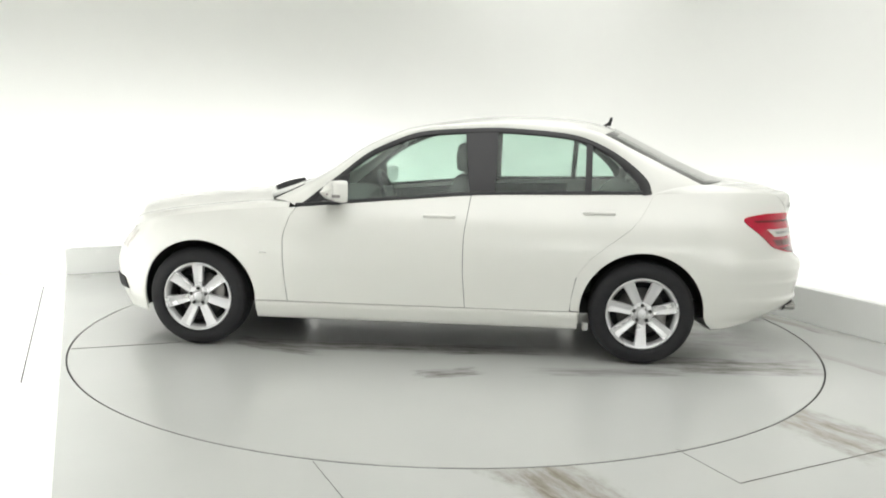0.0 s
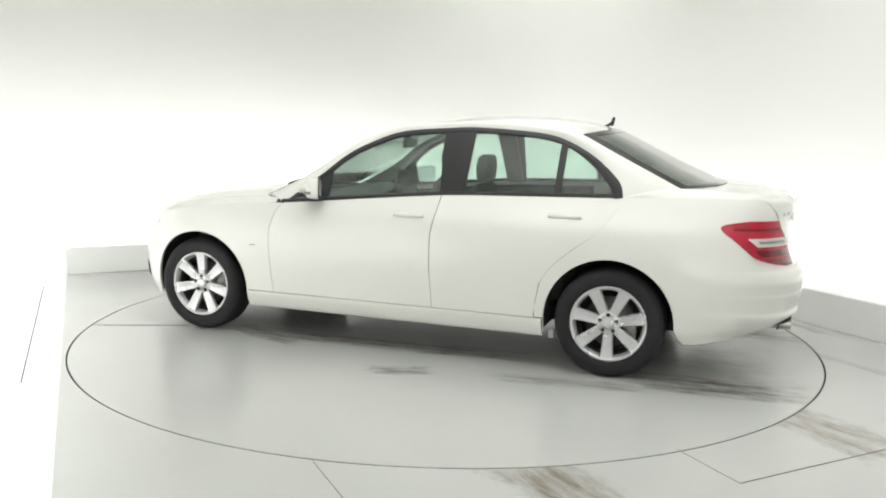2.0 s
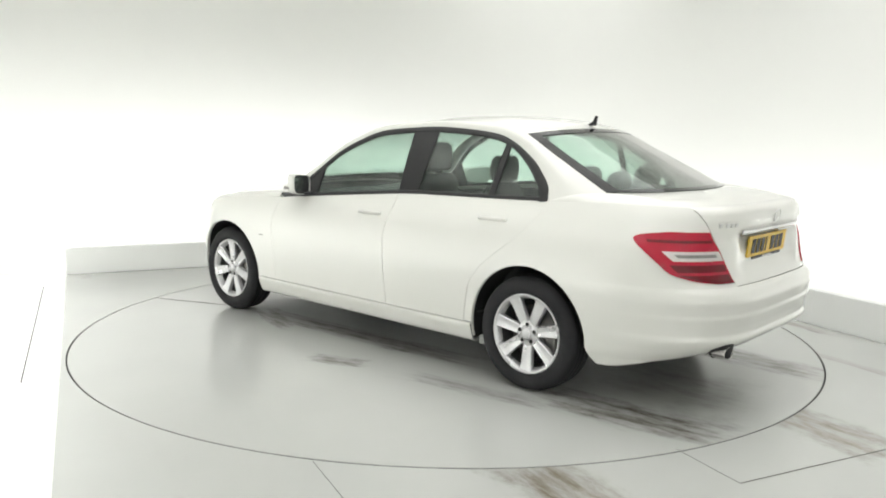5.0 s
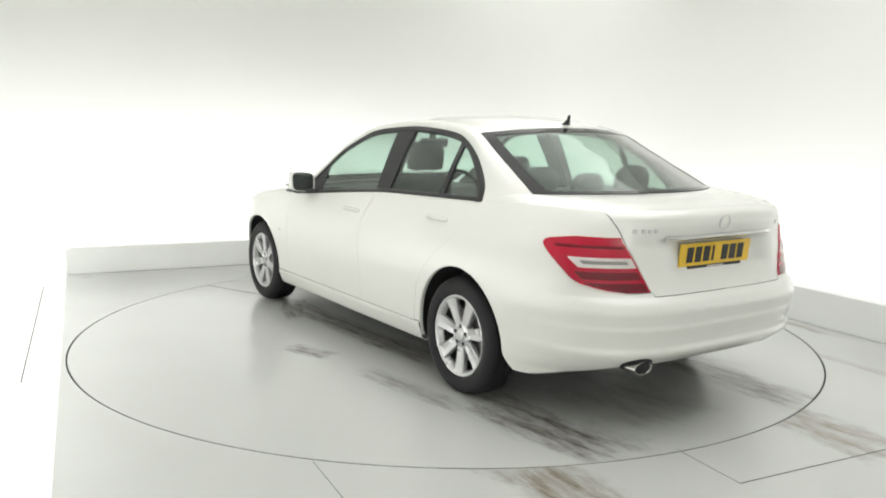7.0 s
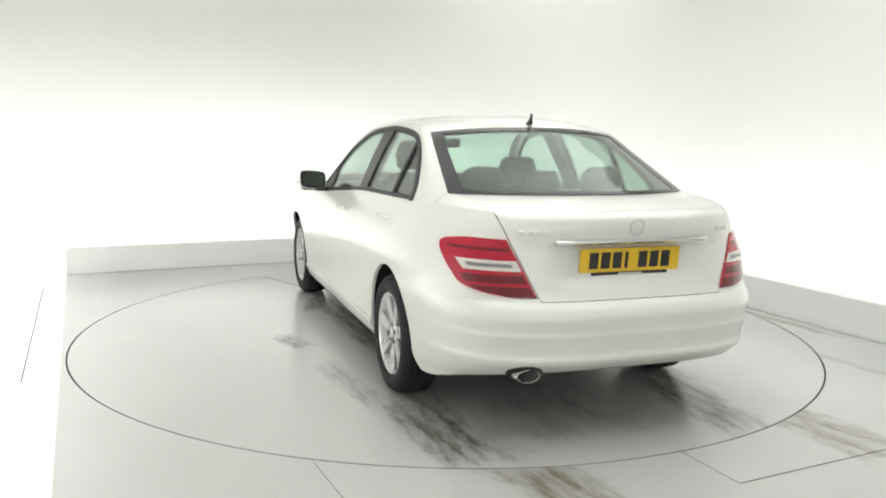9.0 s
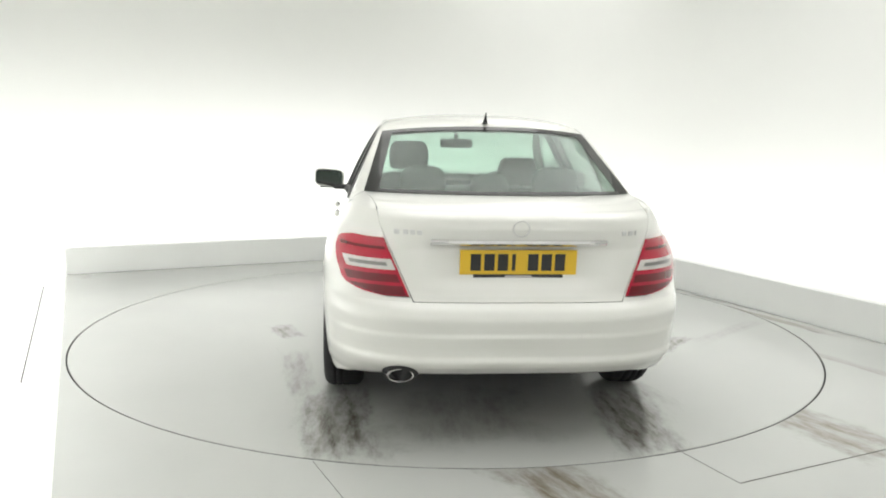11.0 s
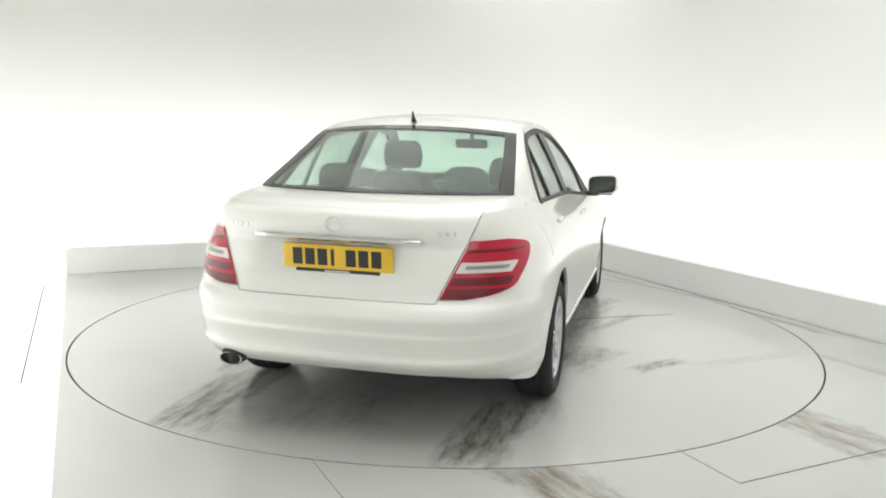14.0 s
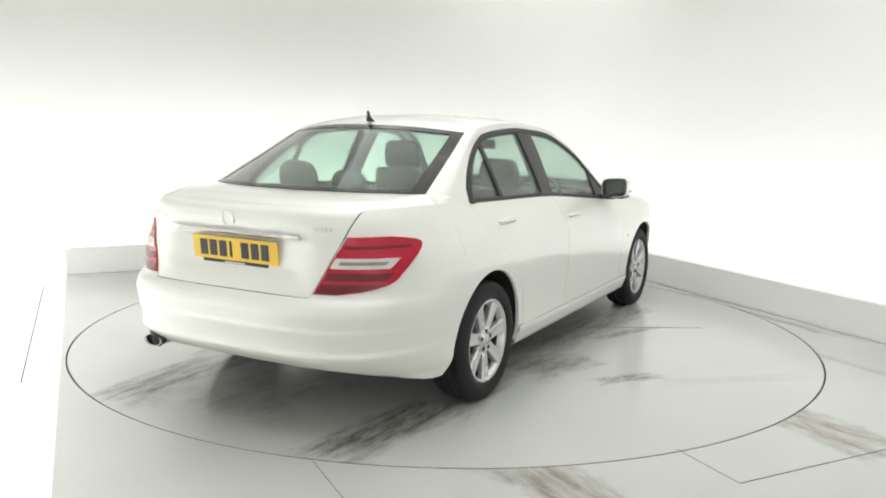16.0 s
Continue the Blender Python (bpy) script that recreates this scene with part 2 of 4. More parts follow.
def smooth_curve(pts, w=9):
    """The same with rounded knees."""
    xs = np.linspace(pts[0][0], pts[-1][0], 160)
    ys = np.interp(xs, [p[0] for p in pts], [p[1] for p in pts])
    pad = np.r_[2 * ys[0] - ys[w:0:-1], ys, 2 * ys[-1] - ys[-2:-w - 2:-1]]
    ker = np.hanning(2 * w + 3)[1:-1]
    ys = np.convolve(pad, ker / ker.sum(), "valid")
    return lambda x: float(np.interp(x, xs, ys))


# ---- the stage ----
def build_stage():
    S = 160
    ring = [AXIS + Vector((2.4715 * math.cos(2 * math.pi * i / S), 2.4715 * math.sin(2 * math.pi * i / S), 0)) for i in range(S)]
    corner = A * 2.57 + B * 3.01
    outer = [L0, L0 + LD * 10.5, A * 2.57 + B * -9.5, corner]
    bm = bmesh.new()
    for loop in (outer, ring):
        vs = [bm.verts.new(p) for p in loop]
        for i in range(len(vs)):
            bm.edges.new((vs[i], vs[(i + 1) % len(vs)]))
    bmesh.ops.triangle_fill(bm, edges=bm.edges[:], use_beauty=True, normal=(0, 0, 1))
    r = bmesh.ops.extrude_face_region(bm, geom=bm.faces[:])
    bmesh.ops.translate(bm, vec=(0, 0, -0.1), verts=[g for g in r["geom"] if isinstance(g, bmesh.types.BMVert)])
    bmesh.ops.recalc_face_normals(bm, faces=bm.faces)
    st = part("floor", bm, STAGE)
    tagged(st, "pale grey painted steel stage floor with worn rubber stains", "floor", kind="structure")

    def joint(p, q, w=0.008):
        d = (q - p).normalized()
        s = Vector((-d.y, d.x, 0)) * w / 2
        bm = bmesh.new()
        lo = [bm.verts.new(v + Vector((0, 0, 0.0005))) for v in (p - s, q - s, q + s, p + s)]
        hi = [bm.verts.new(v + Vector((0, 0, 0.002))) for v in (p - s * .5, q - s * .5, q + s * .5, p + s * .5)]
        bm.faces.new(hi)
        for i in range(4):
            bm.faces.new((lo[i], lo[(i + 1) % 4], hi[(i + 1) % 4], hi[i]))
        part("joint", bm, GRIME, st, "dark joint between floor plates")
    joint(Vector((1.055, -2.21, 0)), Vector((1.218, -2.559, 0)), 0.0025)
    joint(Vector((1.218, -2.559, 0)), Vector((1.218, -2.559, 0)) + A * 2.2, 0.006)
    joint(Vector((-0.548, -2.42, 0)), Vector((-0.548, -2.42, 0)) - B * 2.2, 0.0018)
    joint(Vector((2.64, 0.11, 0)), Vector((2.68, 0.02, 0)), 0.02)
    joint(Vector((2.15, 1.36, 0)), Vector((2.42, 0.87, 0)), 0.01)

    # trough floor under everything
    v = [(-14, -14, -0.1), (14, -14, -0.1), (14, 14, -0.1), (-14, 14, -0.1)]
    g = put("ground", mesh("ground", v, [(0, 1, 2, 3)], OUTER, False, (0, 0, -5)))
    tagged(g, "white painted floor of the light trough", "floor", kind="structure")
    # black lining paints the gap's outer wall and floor as shade
    pit = lathe("turntable_pit", [(2.3, 0.012), (2.4705, 0.012), (2.4705, 0.09)], DARK, None, m=pose(AXIS.x, AXIS.y, -0.1, 90, 0, 0), seg=160)
    tagged(pit, "black lining painting shade into the turntable gap", "gap", kind="structure")

    # seam of the lower floor beyond the open edge
    bm = bmesh.new()
    p0, p1 = L0 + LN * 0.19 + LD * 0.0, L0 + LN * 0.21 + LD * 3.0
    for q in (p0, p1, p1 + LN * 0.007, p0 + LN * 0.007):
        bm.verts.new((q.x, q.y, -0.096))
    bm.faces.new(bm.verts[:])
    part("floor_seam", bm, DARK, g, "thin grey floor seam")

    # kerbs
    def kerb(name, p, q, n, h):
        d = (q - p).normalized()
        bm = bmesh.new()
        pts = [p, q, q + n * 0.10, p + n * 0.10]
        lo = [bm.verts.new(v + Vector((0, 0, 0.0))) for v in pts]
        hi = [bm.verts.new(v + Vector((0, 0, h))) for v in pts]
        bm.faces.new(lo[::-1])
        bm.faces.new(hi)
        for i in range(4):
            bm.faces.new((lo[i], lo[(i + 1) % 4], hi[(i + 1) % 4], hi[i]))
        bmesh.ops.recalc_face_normals(bm, faces=bm.faces)
        bmesh.ops.bevel(bm, geom=bm.edges[:], offset=0.006, segments=2, affect="EDGES")
        k = part(name, bm, KERB)
        tagged(k, "low pale grey painted kerb along the stage edge", "kerb", kind="structure")
        bm = bmesh.new()
        s = [p - n * 0.006, q - n * 0.006, q - n * 0.001, p - n * 0.001]
        vs = [bm.verts.new(v + Vector((0, 0, 0.006))) for v in s]
        bm.faces.new(vs)
        part("joint", bm, DARK, k, "dark joint at the kerb foot")
    kerb("kerb_back", L0 + A * 0.0, corner + A * 0.10, B, 0.245)
    kerb("kerb_side", corner + A * 0.0, A * 2.57 + B * -9.5, A, 0.262)


def build_room():
    """Cyclorama walls with a coved foot and rounded corner, the closing walls and the ceiling."""
    def wall(name, path, label="plain white curved cyclorama wall", h=4.3):
        prof = [(0.6, -0.1), (0.32, -0.07), (0.12, 0.04), (0.02, 0.22), (0.0, 0.5), (0.0, h)]
        cols = []
        for i, p in enumerate(path):
            a, b = path[max(0, i - 1)], path[min(len(path) - 1, i + 1)]
            d = (b - a).normalized()
            n = Vector((d.y, -d.x, 0))
            cols.append([p + n * o + Vector((0, 0, z)) for o, z in prof])
        v, f = grid(cols)
        ob = put(name, mesh(name, v, f, WALL, True))
        k = ob.modifiers.new("thickness", "SOLIDIFY")
        k.thickness, k.offset = 0.08, 0
        tagged(ob, label, "wall", kind="structure")
    cn = A * 4.0 + B * 4.45
    r = 1.3
    arc = [cn - A * r - B * r + A * (r * math.sin(t)) + B * (r * math.cos(t)) for t in np.linspace(0, math.pi / 2, 14)]
    lc = L0 + LN * 1.7
    s = (B.dot(cn) - B.dot(lc)) / B.dot(LD)
    lk = lc + LD * s
    r2 = 0.5
    arc2 = [lk + LD * r2 * (1 - math.sin(t)) + A * r2 * (1 - math.cos(t)) for t in np.linspace(0, math.pi / 2, 8)]
    wall("wall_back", [lk + LD * 12.0 , lk + LD * 5, lk + LD * 2] + arc2 + [cn - A * 5.5, cn - A * 3] + arc + [cn - B * 4, cn - B * 8, cn - B * 16.0])
    e1, e2 = lk + LD * 12.0, cn - B * 16.0
    v = [e1 + Vector((0, 0, -0.1)), e2 + Vector((0, 0, -0.1)), e2 + Vector((0, 0, 4.3)), e1 + Vector((0, 0, 4.3))]
    w = put("wall_front", mesh("wall_front", v, [(0, 1, 2, 3)], WALL, False))
    tagged(w, "plain white wall closing the studio", "wall", kind="structure")
    thick(w, 0.08)
    v = [(-14, -14, 4.25), (14, -14, 4.25), (14, 14, 4.25), (-14, 14, 4.25)]
    c = put("ceiling", mesh("ceiling", v, [(0, 1, 2, 3)], WALL, False))
    tagged(c, "plain white studio ceiling", "ceiling", kind="structure")
    thick(c, 0.1)


def build_turntable():
    t = lathe("turntable", [(0.0, -0.09), (2.455, -0.09), (2.463, -0.085), (2.463, -0.006), (2.460, 0.0), (2.0, 0.0), (1.0, 0.0), (0.0, 0.0)][::-1], TABLE, None, seg=160)
    # the lathe turns about y; lay it flat
    t.data.transform(pose(0, 0, 0, 90, 0, 0))
    s = sum(p.normal.z * p.area for p in t.data.polygons if p.center.z > -0.003)
    if s < 0:
        t.data.flip_normals()
    for p in t.data.polygons:
        p.use_smooth = False
    # black band over the plate's edge, painting the shade in the gap
    bm = bmesh.new()
    n = 160
    lo = [bm.verts.new((2.465 * math.cos(2 * math.pi * i / n), 2.465 * math.sin(2 * math.pi * i / n), -0.085)) for i in range(n)]
    hi = [bm.verts.new((2.465 * math.cos(2 * math.pi * i / n), 2.465 * math.sin(2 * math.pi * i / n), -0.002)) for i in range(n)]
    for i in range(n):
        bm.faces.new((lo[i], lo[(i + 1) % n], hi[(i + 1) % n], hi[i]))
    thick(part("rim", bm, DARK, t, "black band painting shade into the turntable gap"), 0.002)
    for ang, r0, r1, w in ((23.5, 1.8, 2.458, 0.003), (-58, 0.75, 1.85, 0.0016)):
        d = Vector((math.cos(radians(ang)), math.sin(radians(ang)), 0))
        s = Vector((-d.y, d.x, 0)) * w / 2
        bm = bmesh.new()
        lo = [bm.verts.new(v + Vector((0, 0, 0.0003))) for v in (d * r0 - s, d * r1 - s, d * r1 + s, d * r0 + s)]
        hi = [bm.verts.new(v + Vector((0, 0, 0.003))) for v in (d * r0 - s * .4, d * r1 - s * .4, d * r1 + s * .4, d * r0 + s * .4)]
        bm.faces.new(hi)
        for i in range(4):
            bm.faces.new((lo[i], lo[(i + 1) % 4], hi[(i + 1) % 4], hi[i]))
        part("joint", bm, GRIME, t, "grimy joint between turntable plates")
    return tagged(t, "round pale grey steel turntable with tyre stains", "turntable")


# ---- the car's surface: x forward, y left, z up, origin midway between the axles on the ground ----
XF, XR, NF, NR = 1.5, -1.25, 2.15, 3.9
half_width = smooth_curve([(0.15, 0.82), (0.205, 0.838), (0.30, 0.868), (0.34, 0.866), (0.45, 0.874), (0.60, 0.884), (0.72, 0.886), (0.80, 0.876),
                           (0.86, 0.855), (0.93, 0.812), (1.0, 0.772), (1.04, 0.752), (1.12, 0.70)])
nose = smooth_curve([(0.15, 2.08), (0.22, 2.13), (0.35, 2.18), (0.5, 2.185), (0.62, 2.12), (0.72, 2.01), (0.82, 1.90), (0.95, 1.84), (1.1, 1.8)])
tail = smooth_curve([(0.28, -2.24), (0.33, -2.33), (0.375, -2.392), (0.40, -2.412), (0.412, -2.411), (0.424, -2.402), (0.46, -2.408), (0.505, -2.421), (0.518, -2.425), (0.530, -2.421), (0.60, -2.436), (0.64, -2.416), (0.665, -2.380),
                     (0.70, -2.360), (0.77, -2.344), (0.89, -2.330), (0.93, -2.340), (0.98, -2.352), (1.02, -2.348), (1.05, -2.325), (1.1, -2.27)], 2)
shoulder = smooth_curve([(-2.45, 1.03), (-2.2, 1.045), (-1.9, 1.05), (-1.7, 1.045), (-1.42, 1.029), (-1.03, 1.019), (-0.485, 1.006), (-0.33, 1.0), (0.447, 0.931),
                         (0.747, 0.903), (1.0, 0.89), (1.25, 0.872), (1.6, 0.825), (1.8, 0.78), (1.9, 0.728), (1.95, 0.70), (2.2, 0.55)])
RA, ZA, XA = 0.371, 0.316, 1.38
REAR_RA, REAR_XA = 0.375, 1.372               # the rear arch is a little wider


def arch_foot(z):
    """Where the rear bumper meets the arch: an upright edge with a rounded foot."""
    return -1.742 - 0.055 * max(0.0, (0.33 - z) / 0.098) ** 2




def side_y(x, z):
    w = half_width(z)
    if x > XF:
        e, n = nose(z) - XF, NF
        f = min(1.0, (x - XF) / e)
    elif x < XR:
        e, n = XR - tail(z), NR
        f = min(1.0, (XR - x) / e)
    else:
        return w
    return w * (1 - f ** n) ** (1 / n)


def rear_x(y, z):
    f = min(1.0, abs(y) / half_width(z))
    return XR - (XR - tail(z)) * (1 - f ** NR) ** (1 / NR)


def front_x(y, z):
    f = min(1.0, abs(y) / half_width(z))
    return XF + (nose(z) - XF) * (1 - f ** NF) ** (1 / NF)


def wrap_rear(x0, y1, z, n):
    """Points at height z round the rear corner, from the side at x0 to where y is y1."""
    w, e = half_width(z), XR - tail(z)
    a0 = math.asin(min(1.0, max(0.0, (XR - x0) / e)) ** (NR / 2))
    a1 = math.acos(min(1.0, max(0.0, y1 / w)) ** (NR / 2))
    a = [a0 + (a1 - a0) * i / n for i in range(n + 1)]
    return [Vector((XR - e * math.sin(t) ** (2 / NR), w * max(0.0, math.cos(t)) ** (2 / NR), z)) for t in a]


def wrap_front(x0, y1, z, n):
    w, e = half_width(z), nose(z) - XF
    a0 = math.asin(min(1.0, max(0.0, (x0 - XF) / e)) ** (NF / 2))
    a1 = math.acos(min(1.0, max(0.0, y1 / w)) ** (NF / 2))
    a = [a0 + (a1 - a0) * i / n for i in range(n + 1)]
    return [Vector((XF + e * math.sin(t) ** (2 / NF), w * max(0.0, math.cos(t)) ** (2 / NF), z)) for t in a]


def flip(cols, s):
    return [[Vector((v[0], s * v[1], v[2])) for v in c] for c in cols]


def xs_between(a, b, arches=()):
    xs = list(np.linspace(a, b, 34))
    for c in arches:
        c, r = (c, RA) if c > 0 else (-REAR_XA, REAR_RA)
        xs += [c + r * math.cos(t) for t in np.linspace(0, math.pi, 41)]
        xs += [c - r - 0.001, c + r + 0.001]
    lo, hi = min(a, b), max(a, b)
    return sorted({round(x, 5) for x in xs if lo <= x <= hi})


def arch(x, c):
    c, r = (c, RA) if c > 0 else (-REAR_XA, REAR_RA)
    d = abs(x - c)
    return ZA + math.sqrt(max(0.0, r * r - d * d)) if d <= r else None


def side_panel(name, xs, zlo, zhi, car, s, label="", rows=22):
    cols = []
    for x in xs:
        a, b = zlo(x), zhi(x)
        cols.append([Vector((x, side_y(x, z), z)) for z in np.linspace(a, max(b, a + 1e-4), rows)])
    return sheet(name, flip(cols, s), PAINT, car, label)


REAR_SEAM = [(-1.43, 1.03), (-1.353, 0.898), (-1.29, 0.825), (-1.18, 0.745), (-1.057, 0.643), (-1.0, 0.57), (-0.972, 0.52), (-0.95, 0.40), (-0.942, 0.316)]
UNDER = [(-2.45, 0.342), (-2.37, 0.334), (-2.28, 0.305), (-2.12, 0.268), (-1.95, 0.242), (-1.84, 0.232), (0, 0.232)]

# window outline: top edge (x, z); inner edge of the pillar or roof rail (x, y, z); centre line (x, z)
O = [(.747, .903), (.64, .993), (.508, 1.099), (.342, 1.234), (.17, 1.321), (-.005, 1.378), (-.308, 1.404), (-.539, 1.409), (-.891, 1.384), (-1.065, 1.339), (-1.243, 1.244), (-1.388, 1.116), (-1.412, 1.03)]
P = [(.92, .715, .94), (.70, .69, 1.05), (.54, .655, 1.148), (.37, .60, 1.27), (.19, .565, 1.355), (.03, .54, 1.402), (-.30, .52, 1.439), (-.54, .515, 1.451), (-.87, .525, 1.437), (-1.10, .565, 1.394), (-1.32, .605, 1.288), (-1.52, .64, 1.190), (-1.72, .675, 1.092)]
C = [(1.08, .96), (.79, 1.047), (.605, 1.150), (.415, 1.270), (.23, 1.358), (.08, 1.412), (-.28, 1.468), (-.54, 1.486), (-.88, 1.480), (-1.205, 1.430), (-1.47, 1.312), (-1.69, 1.205), (-1.95, 1.095)]


def glass_y(z):
    return 1.2685 - 0.5 * z - 0.35 * max(0.0, z - 1.0) * max(0.0, 1.42 - z) * -0.6


def catmull(pts, k):
    pts = [Vector(p) for p in pts]
    out = []
    for i in range(len(pts) - 1):
        p0, p1, p2, p3 = pts[max(0, i - 1)], pts[i], pts[i + 1], pts[min(len(pts) - 1, i + 2)]
        for j in range(k):
            t = j / k
            out.append(0.5 * ((2 * p1) + (p2 - p0) * t + (2 * p0 - 5 * p1 + 4 * p2 - p3) * t * t + (3 * p1 - p0 - 3 * p2 + p3) * t ** 3))
    out.append(pts[-1])
    return out


K = 6
OC = catmull([(x, glass_y(z), z) for x, z in O], K)
PC = catmull(P, K)
CC = catmull([(x, 0, z) for x, z in C], K)


def across(i, n=20):
    """The section over the car at station i, from the left rail to the right one."""
    p, c = PC[i], CC[i]
    row = []
    for j in range(n + 1):
        u = 1 - 2 * j / n
        f = 1 - abs(u) ** 2.3
        row.append(Vector((p.x + (c.x - p.x) * f, p.y * u, p.z + (c.z - p.z) * f)))
    return row


def build_car():
    car = new("car")
    car.empty_display_size = 0.3
    tagged(car, "white four-door saloon car with grey leather seats on the turntable", "car")
    for s in (1, -1):
        build_side(car, s)
    build_cabin_shell(car)
    build_rear(car)
    build_front(car)
    for x, s, turn in ((XA, 1, 0), (-XA, 1, 180), (XA, -1, 40), (-XA, -1, 77)):
        build_wheel(car, x, s, turn)
    build_interior(car)
    return car


def build_side(car, s):
    # front wing
    def zlo(x):
        z = arch(x, XA)
        return z if z else (0.315 if x < XA else 0.205)
    seam = lambda z: lerp([(0.2, 0.80), (0.31, 0.805), (0.45, 0.822), (0.6, 0.831), (0.72, 0.83), (0.85, 0.79), (0.91, 0.742), (1.0, 0.70)], z)
    rows = 22
    cols = []
    for x in xs_between(0.80, 1.9, (XA,)):
        a, b = zlo(x), shoulder(x)
        col = []
        for z in np.linspace(a, b, rows):
            xx = x if x > 1.0 else seam(z) + 0.002 + (x - 0.80) * (1.0 - seam(z) - 0.002) / 0.2
            col.append(Vector((xx, side_y(xx, z), z)))
        cols.append(col)
    sheet("front_wing", flip(cols, s), PAINT, car)
    # front door
    back = lambda z: lerp([(0.3, -0.307), (0.54, -0.288), (0.75, -0.290), (0.96, -0.32), (1.05, -0.335)], z)
    cols = []
    for a in np.linspace(0, 1, 30):
        x = seam(0.93) + (back(0.99) - seam(0.93)) * a
        top = shoulder(x)
        cols.append([Vector((seam(z) - 0.002 + (back(z) + 0.002 - seam(z) + 0.002) * a, half_width(z), z)) for z in np.linspace(0.3145, top, rows)])
    fd = sheet("front_door", flip(cols, s), PAINT, car)
    # rear door
    cols = []
    for x in sorted(set(np.round(np.linspace(-1.43, -0.31, 40), 4)) | {-0.9421, -0.95, -0.96, -0.972, -0.985}):
        a = max(0.3145, lerp(REAR_SEAM, x) + 0.001) if x < -0.942 else 0.3145
        b = max(shoulder(x), a + 0.002)
        col = []
        for z in np.linspace(a, b, rows):
            xx = x
            if x > -0.45:
                f = (x + 0.45) / 0.14
                xx = -0.45 + f * (back(z) - 0.002 + 0.45)
            col.append(Vector((xx, side_y(xx, z), z)))
        cols.append(col)
    rd = sheet("rear_door", flip(cols, s), PAINT, car)

    # rear wing, from the door seam round the corner to the boot lid
    def qlo(x):
        z = arch(x, -XA)
        return z if z else (0.318 if x > -XA else 0.6638)

    def qhi(x):
        return lerp(REAR_SEAM, x) - 0.001 if x > -1.43 else shoulder(x)
    cols = []
    for x in reversed(xs_between(-1.95, -0.948, (-XA,))):
        a, t = qlo(x), qhi(x)
        t = max(t, a + 0.003)
        mid = min(max(a + 0.001, 0.6645), t - 0.001)
        cols.append([Vector((x, side_y(x, z), z)) for z in list(np.linspace(a, mid, 8))[:-1] + list(np.linspace(mid, t, rows - 7))])
    m = 18
    for k in range(1, m + 1):
        x = wrap_rear(-1.95, lid_seam(1.04), 1.04, m)[k].x
        cols.append([wrap_rear(-1.95, lid_seam(z), z, m)[k] for z in list(np.linspace(0.6638, 0.6645, 8))[:-1] + list(np.linspace(0.6645, shoulder(x), rows - 7))])
    sheet("rear_wing", flip(cols, s), PAINT, car)
    # sill
    cols = []
    for x in np.linspace(-REAR_XA + REAR_RA + 0.004, XA - RA - 0.004, 24):
        prof = [(0.78, 0.195), (0.825, 0.198), (0.842, 0.21), (0.852, 0.235), (0.866, 0.275), (0.874, 0.295), (0.872, 0.306), (0.860, 0.311)]
        cols.append([Vector((x, y, z)) for y, z in prof])
    sheet("sill", flip(cols, s), PAINT, car)
    # jacking block behind the sill
    box("jacking_block", (0.035, 0.05, 0.05), (-1.045, s * 0.80, 0.215), HEADLINER, car, "pale plastic jacking block", 0.006)
    # dark backing behind the shut lines
    cols = [[Vector((x, side_y(x, z) - 0.03, z)) for z in np.linspace(0.3, shoulder(x) - 0.03, 8)] for x in np.linspace(-0.99, 0.99, 20)]
    sheet("door_trim", flip(cols, s), PLASTIC, car, "dark grey door trim")
    # arch lips and liners
    for c, ra in ((XA, RA), (-REAR_XA, REAR_RA)):
        cols, lin = [], []
        for t in np.linspace(-0.22, math.pi + 0.22, 44):
            x, z = c + ra * math.cos(t), ZA + ra * math.sin(t)
            if t < 0 or t > math.pi:
                x = c + math.copysign(ra, math.cos(t))
                z = ZA - ra * abs(math.sin(t))
                if c < 0 and x < c:
                    x = arch_foot(z) - 0.003
            y = side_y(x, max(z, 0.2))
            d = Vector((c - x, 0, ZA - z)).normalized()
            p = Vector((x, y, z))
            cols.append([p + Vector((0, -0.001, 0)), p + d * 0.002 + Vector((0, -0.004, 0)), p + d * 0.003 + Vector((0, -0.012, 0)), p + Vector((0, -0.02, 0))])
            q = Vector((x, 0, z)) - d * 0.012
            lin.append([Vector((q.x, y - 0.012, q.z)), Vector((q.x, 0.60, q.z)), Vector((q.x, 0.52, q.z)), Vector((c, 0.52, ZA))])
        sheet("arch_lip", flip(cols, s), PAINT, car, t=0.003)
        sheet("arch_liner", flip(lin, s), LINER, car, "black plastic wheel arch liner", t=0.004)
    # wing top between the shoulder and the bonnet edge
    cols = []
    for x in np.linspace(0.80, 1.90, 26):
        a = Vector((x, side_y(x, shoulder(x)), shoulder(x)))
        b = bonnet_edge(min(x, 1.84))
        m = a.lerp(b, 0.45) + Vector((0, 0.012, 0.016))
        cols.append(catmull([a, m, b], 4))
    sheet("wing_top", flip(cols, s), PAINT, car)
    # quarter top between the shoulder and the boot lid
    o, p = OC[-1], PC[-1]
    foot = catmull([o, o.lerp(p, 0.5) + Vector((0, 0.012, 0.012)), p], 4)
    low = [Vector((x, side_y(x, shoulder(x)), shoulder(x))) for x in np.linspace(-1.425, -1.72, 9)]
    cols = [[a, a.lerp(q, 0.5) + Vector((0, 0.004, 0.004)) * min(1, i / 3), q] for i, (a, q) in enumerate(zip(low, foot))]
    low = [Vector((x, side_y(x, shoulder(x)), shoulder(x))) for x in np.linspace(-1.72, -1.95, 6)]
    for k in range(1, 19):
        x = wrap_rear(-1.95, lid_seam(1.04), 1.04, 18)[k].x
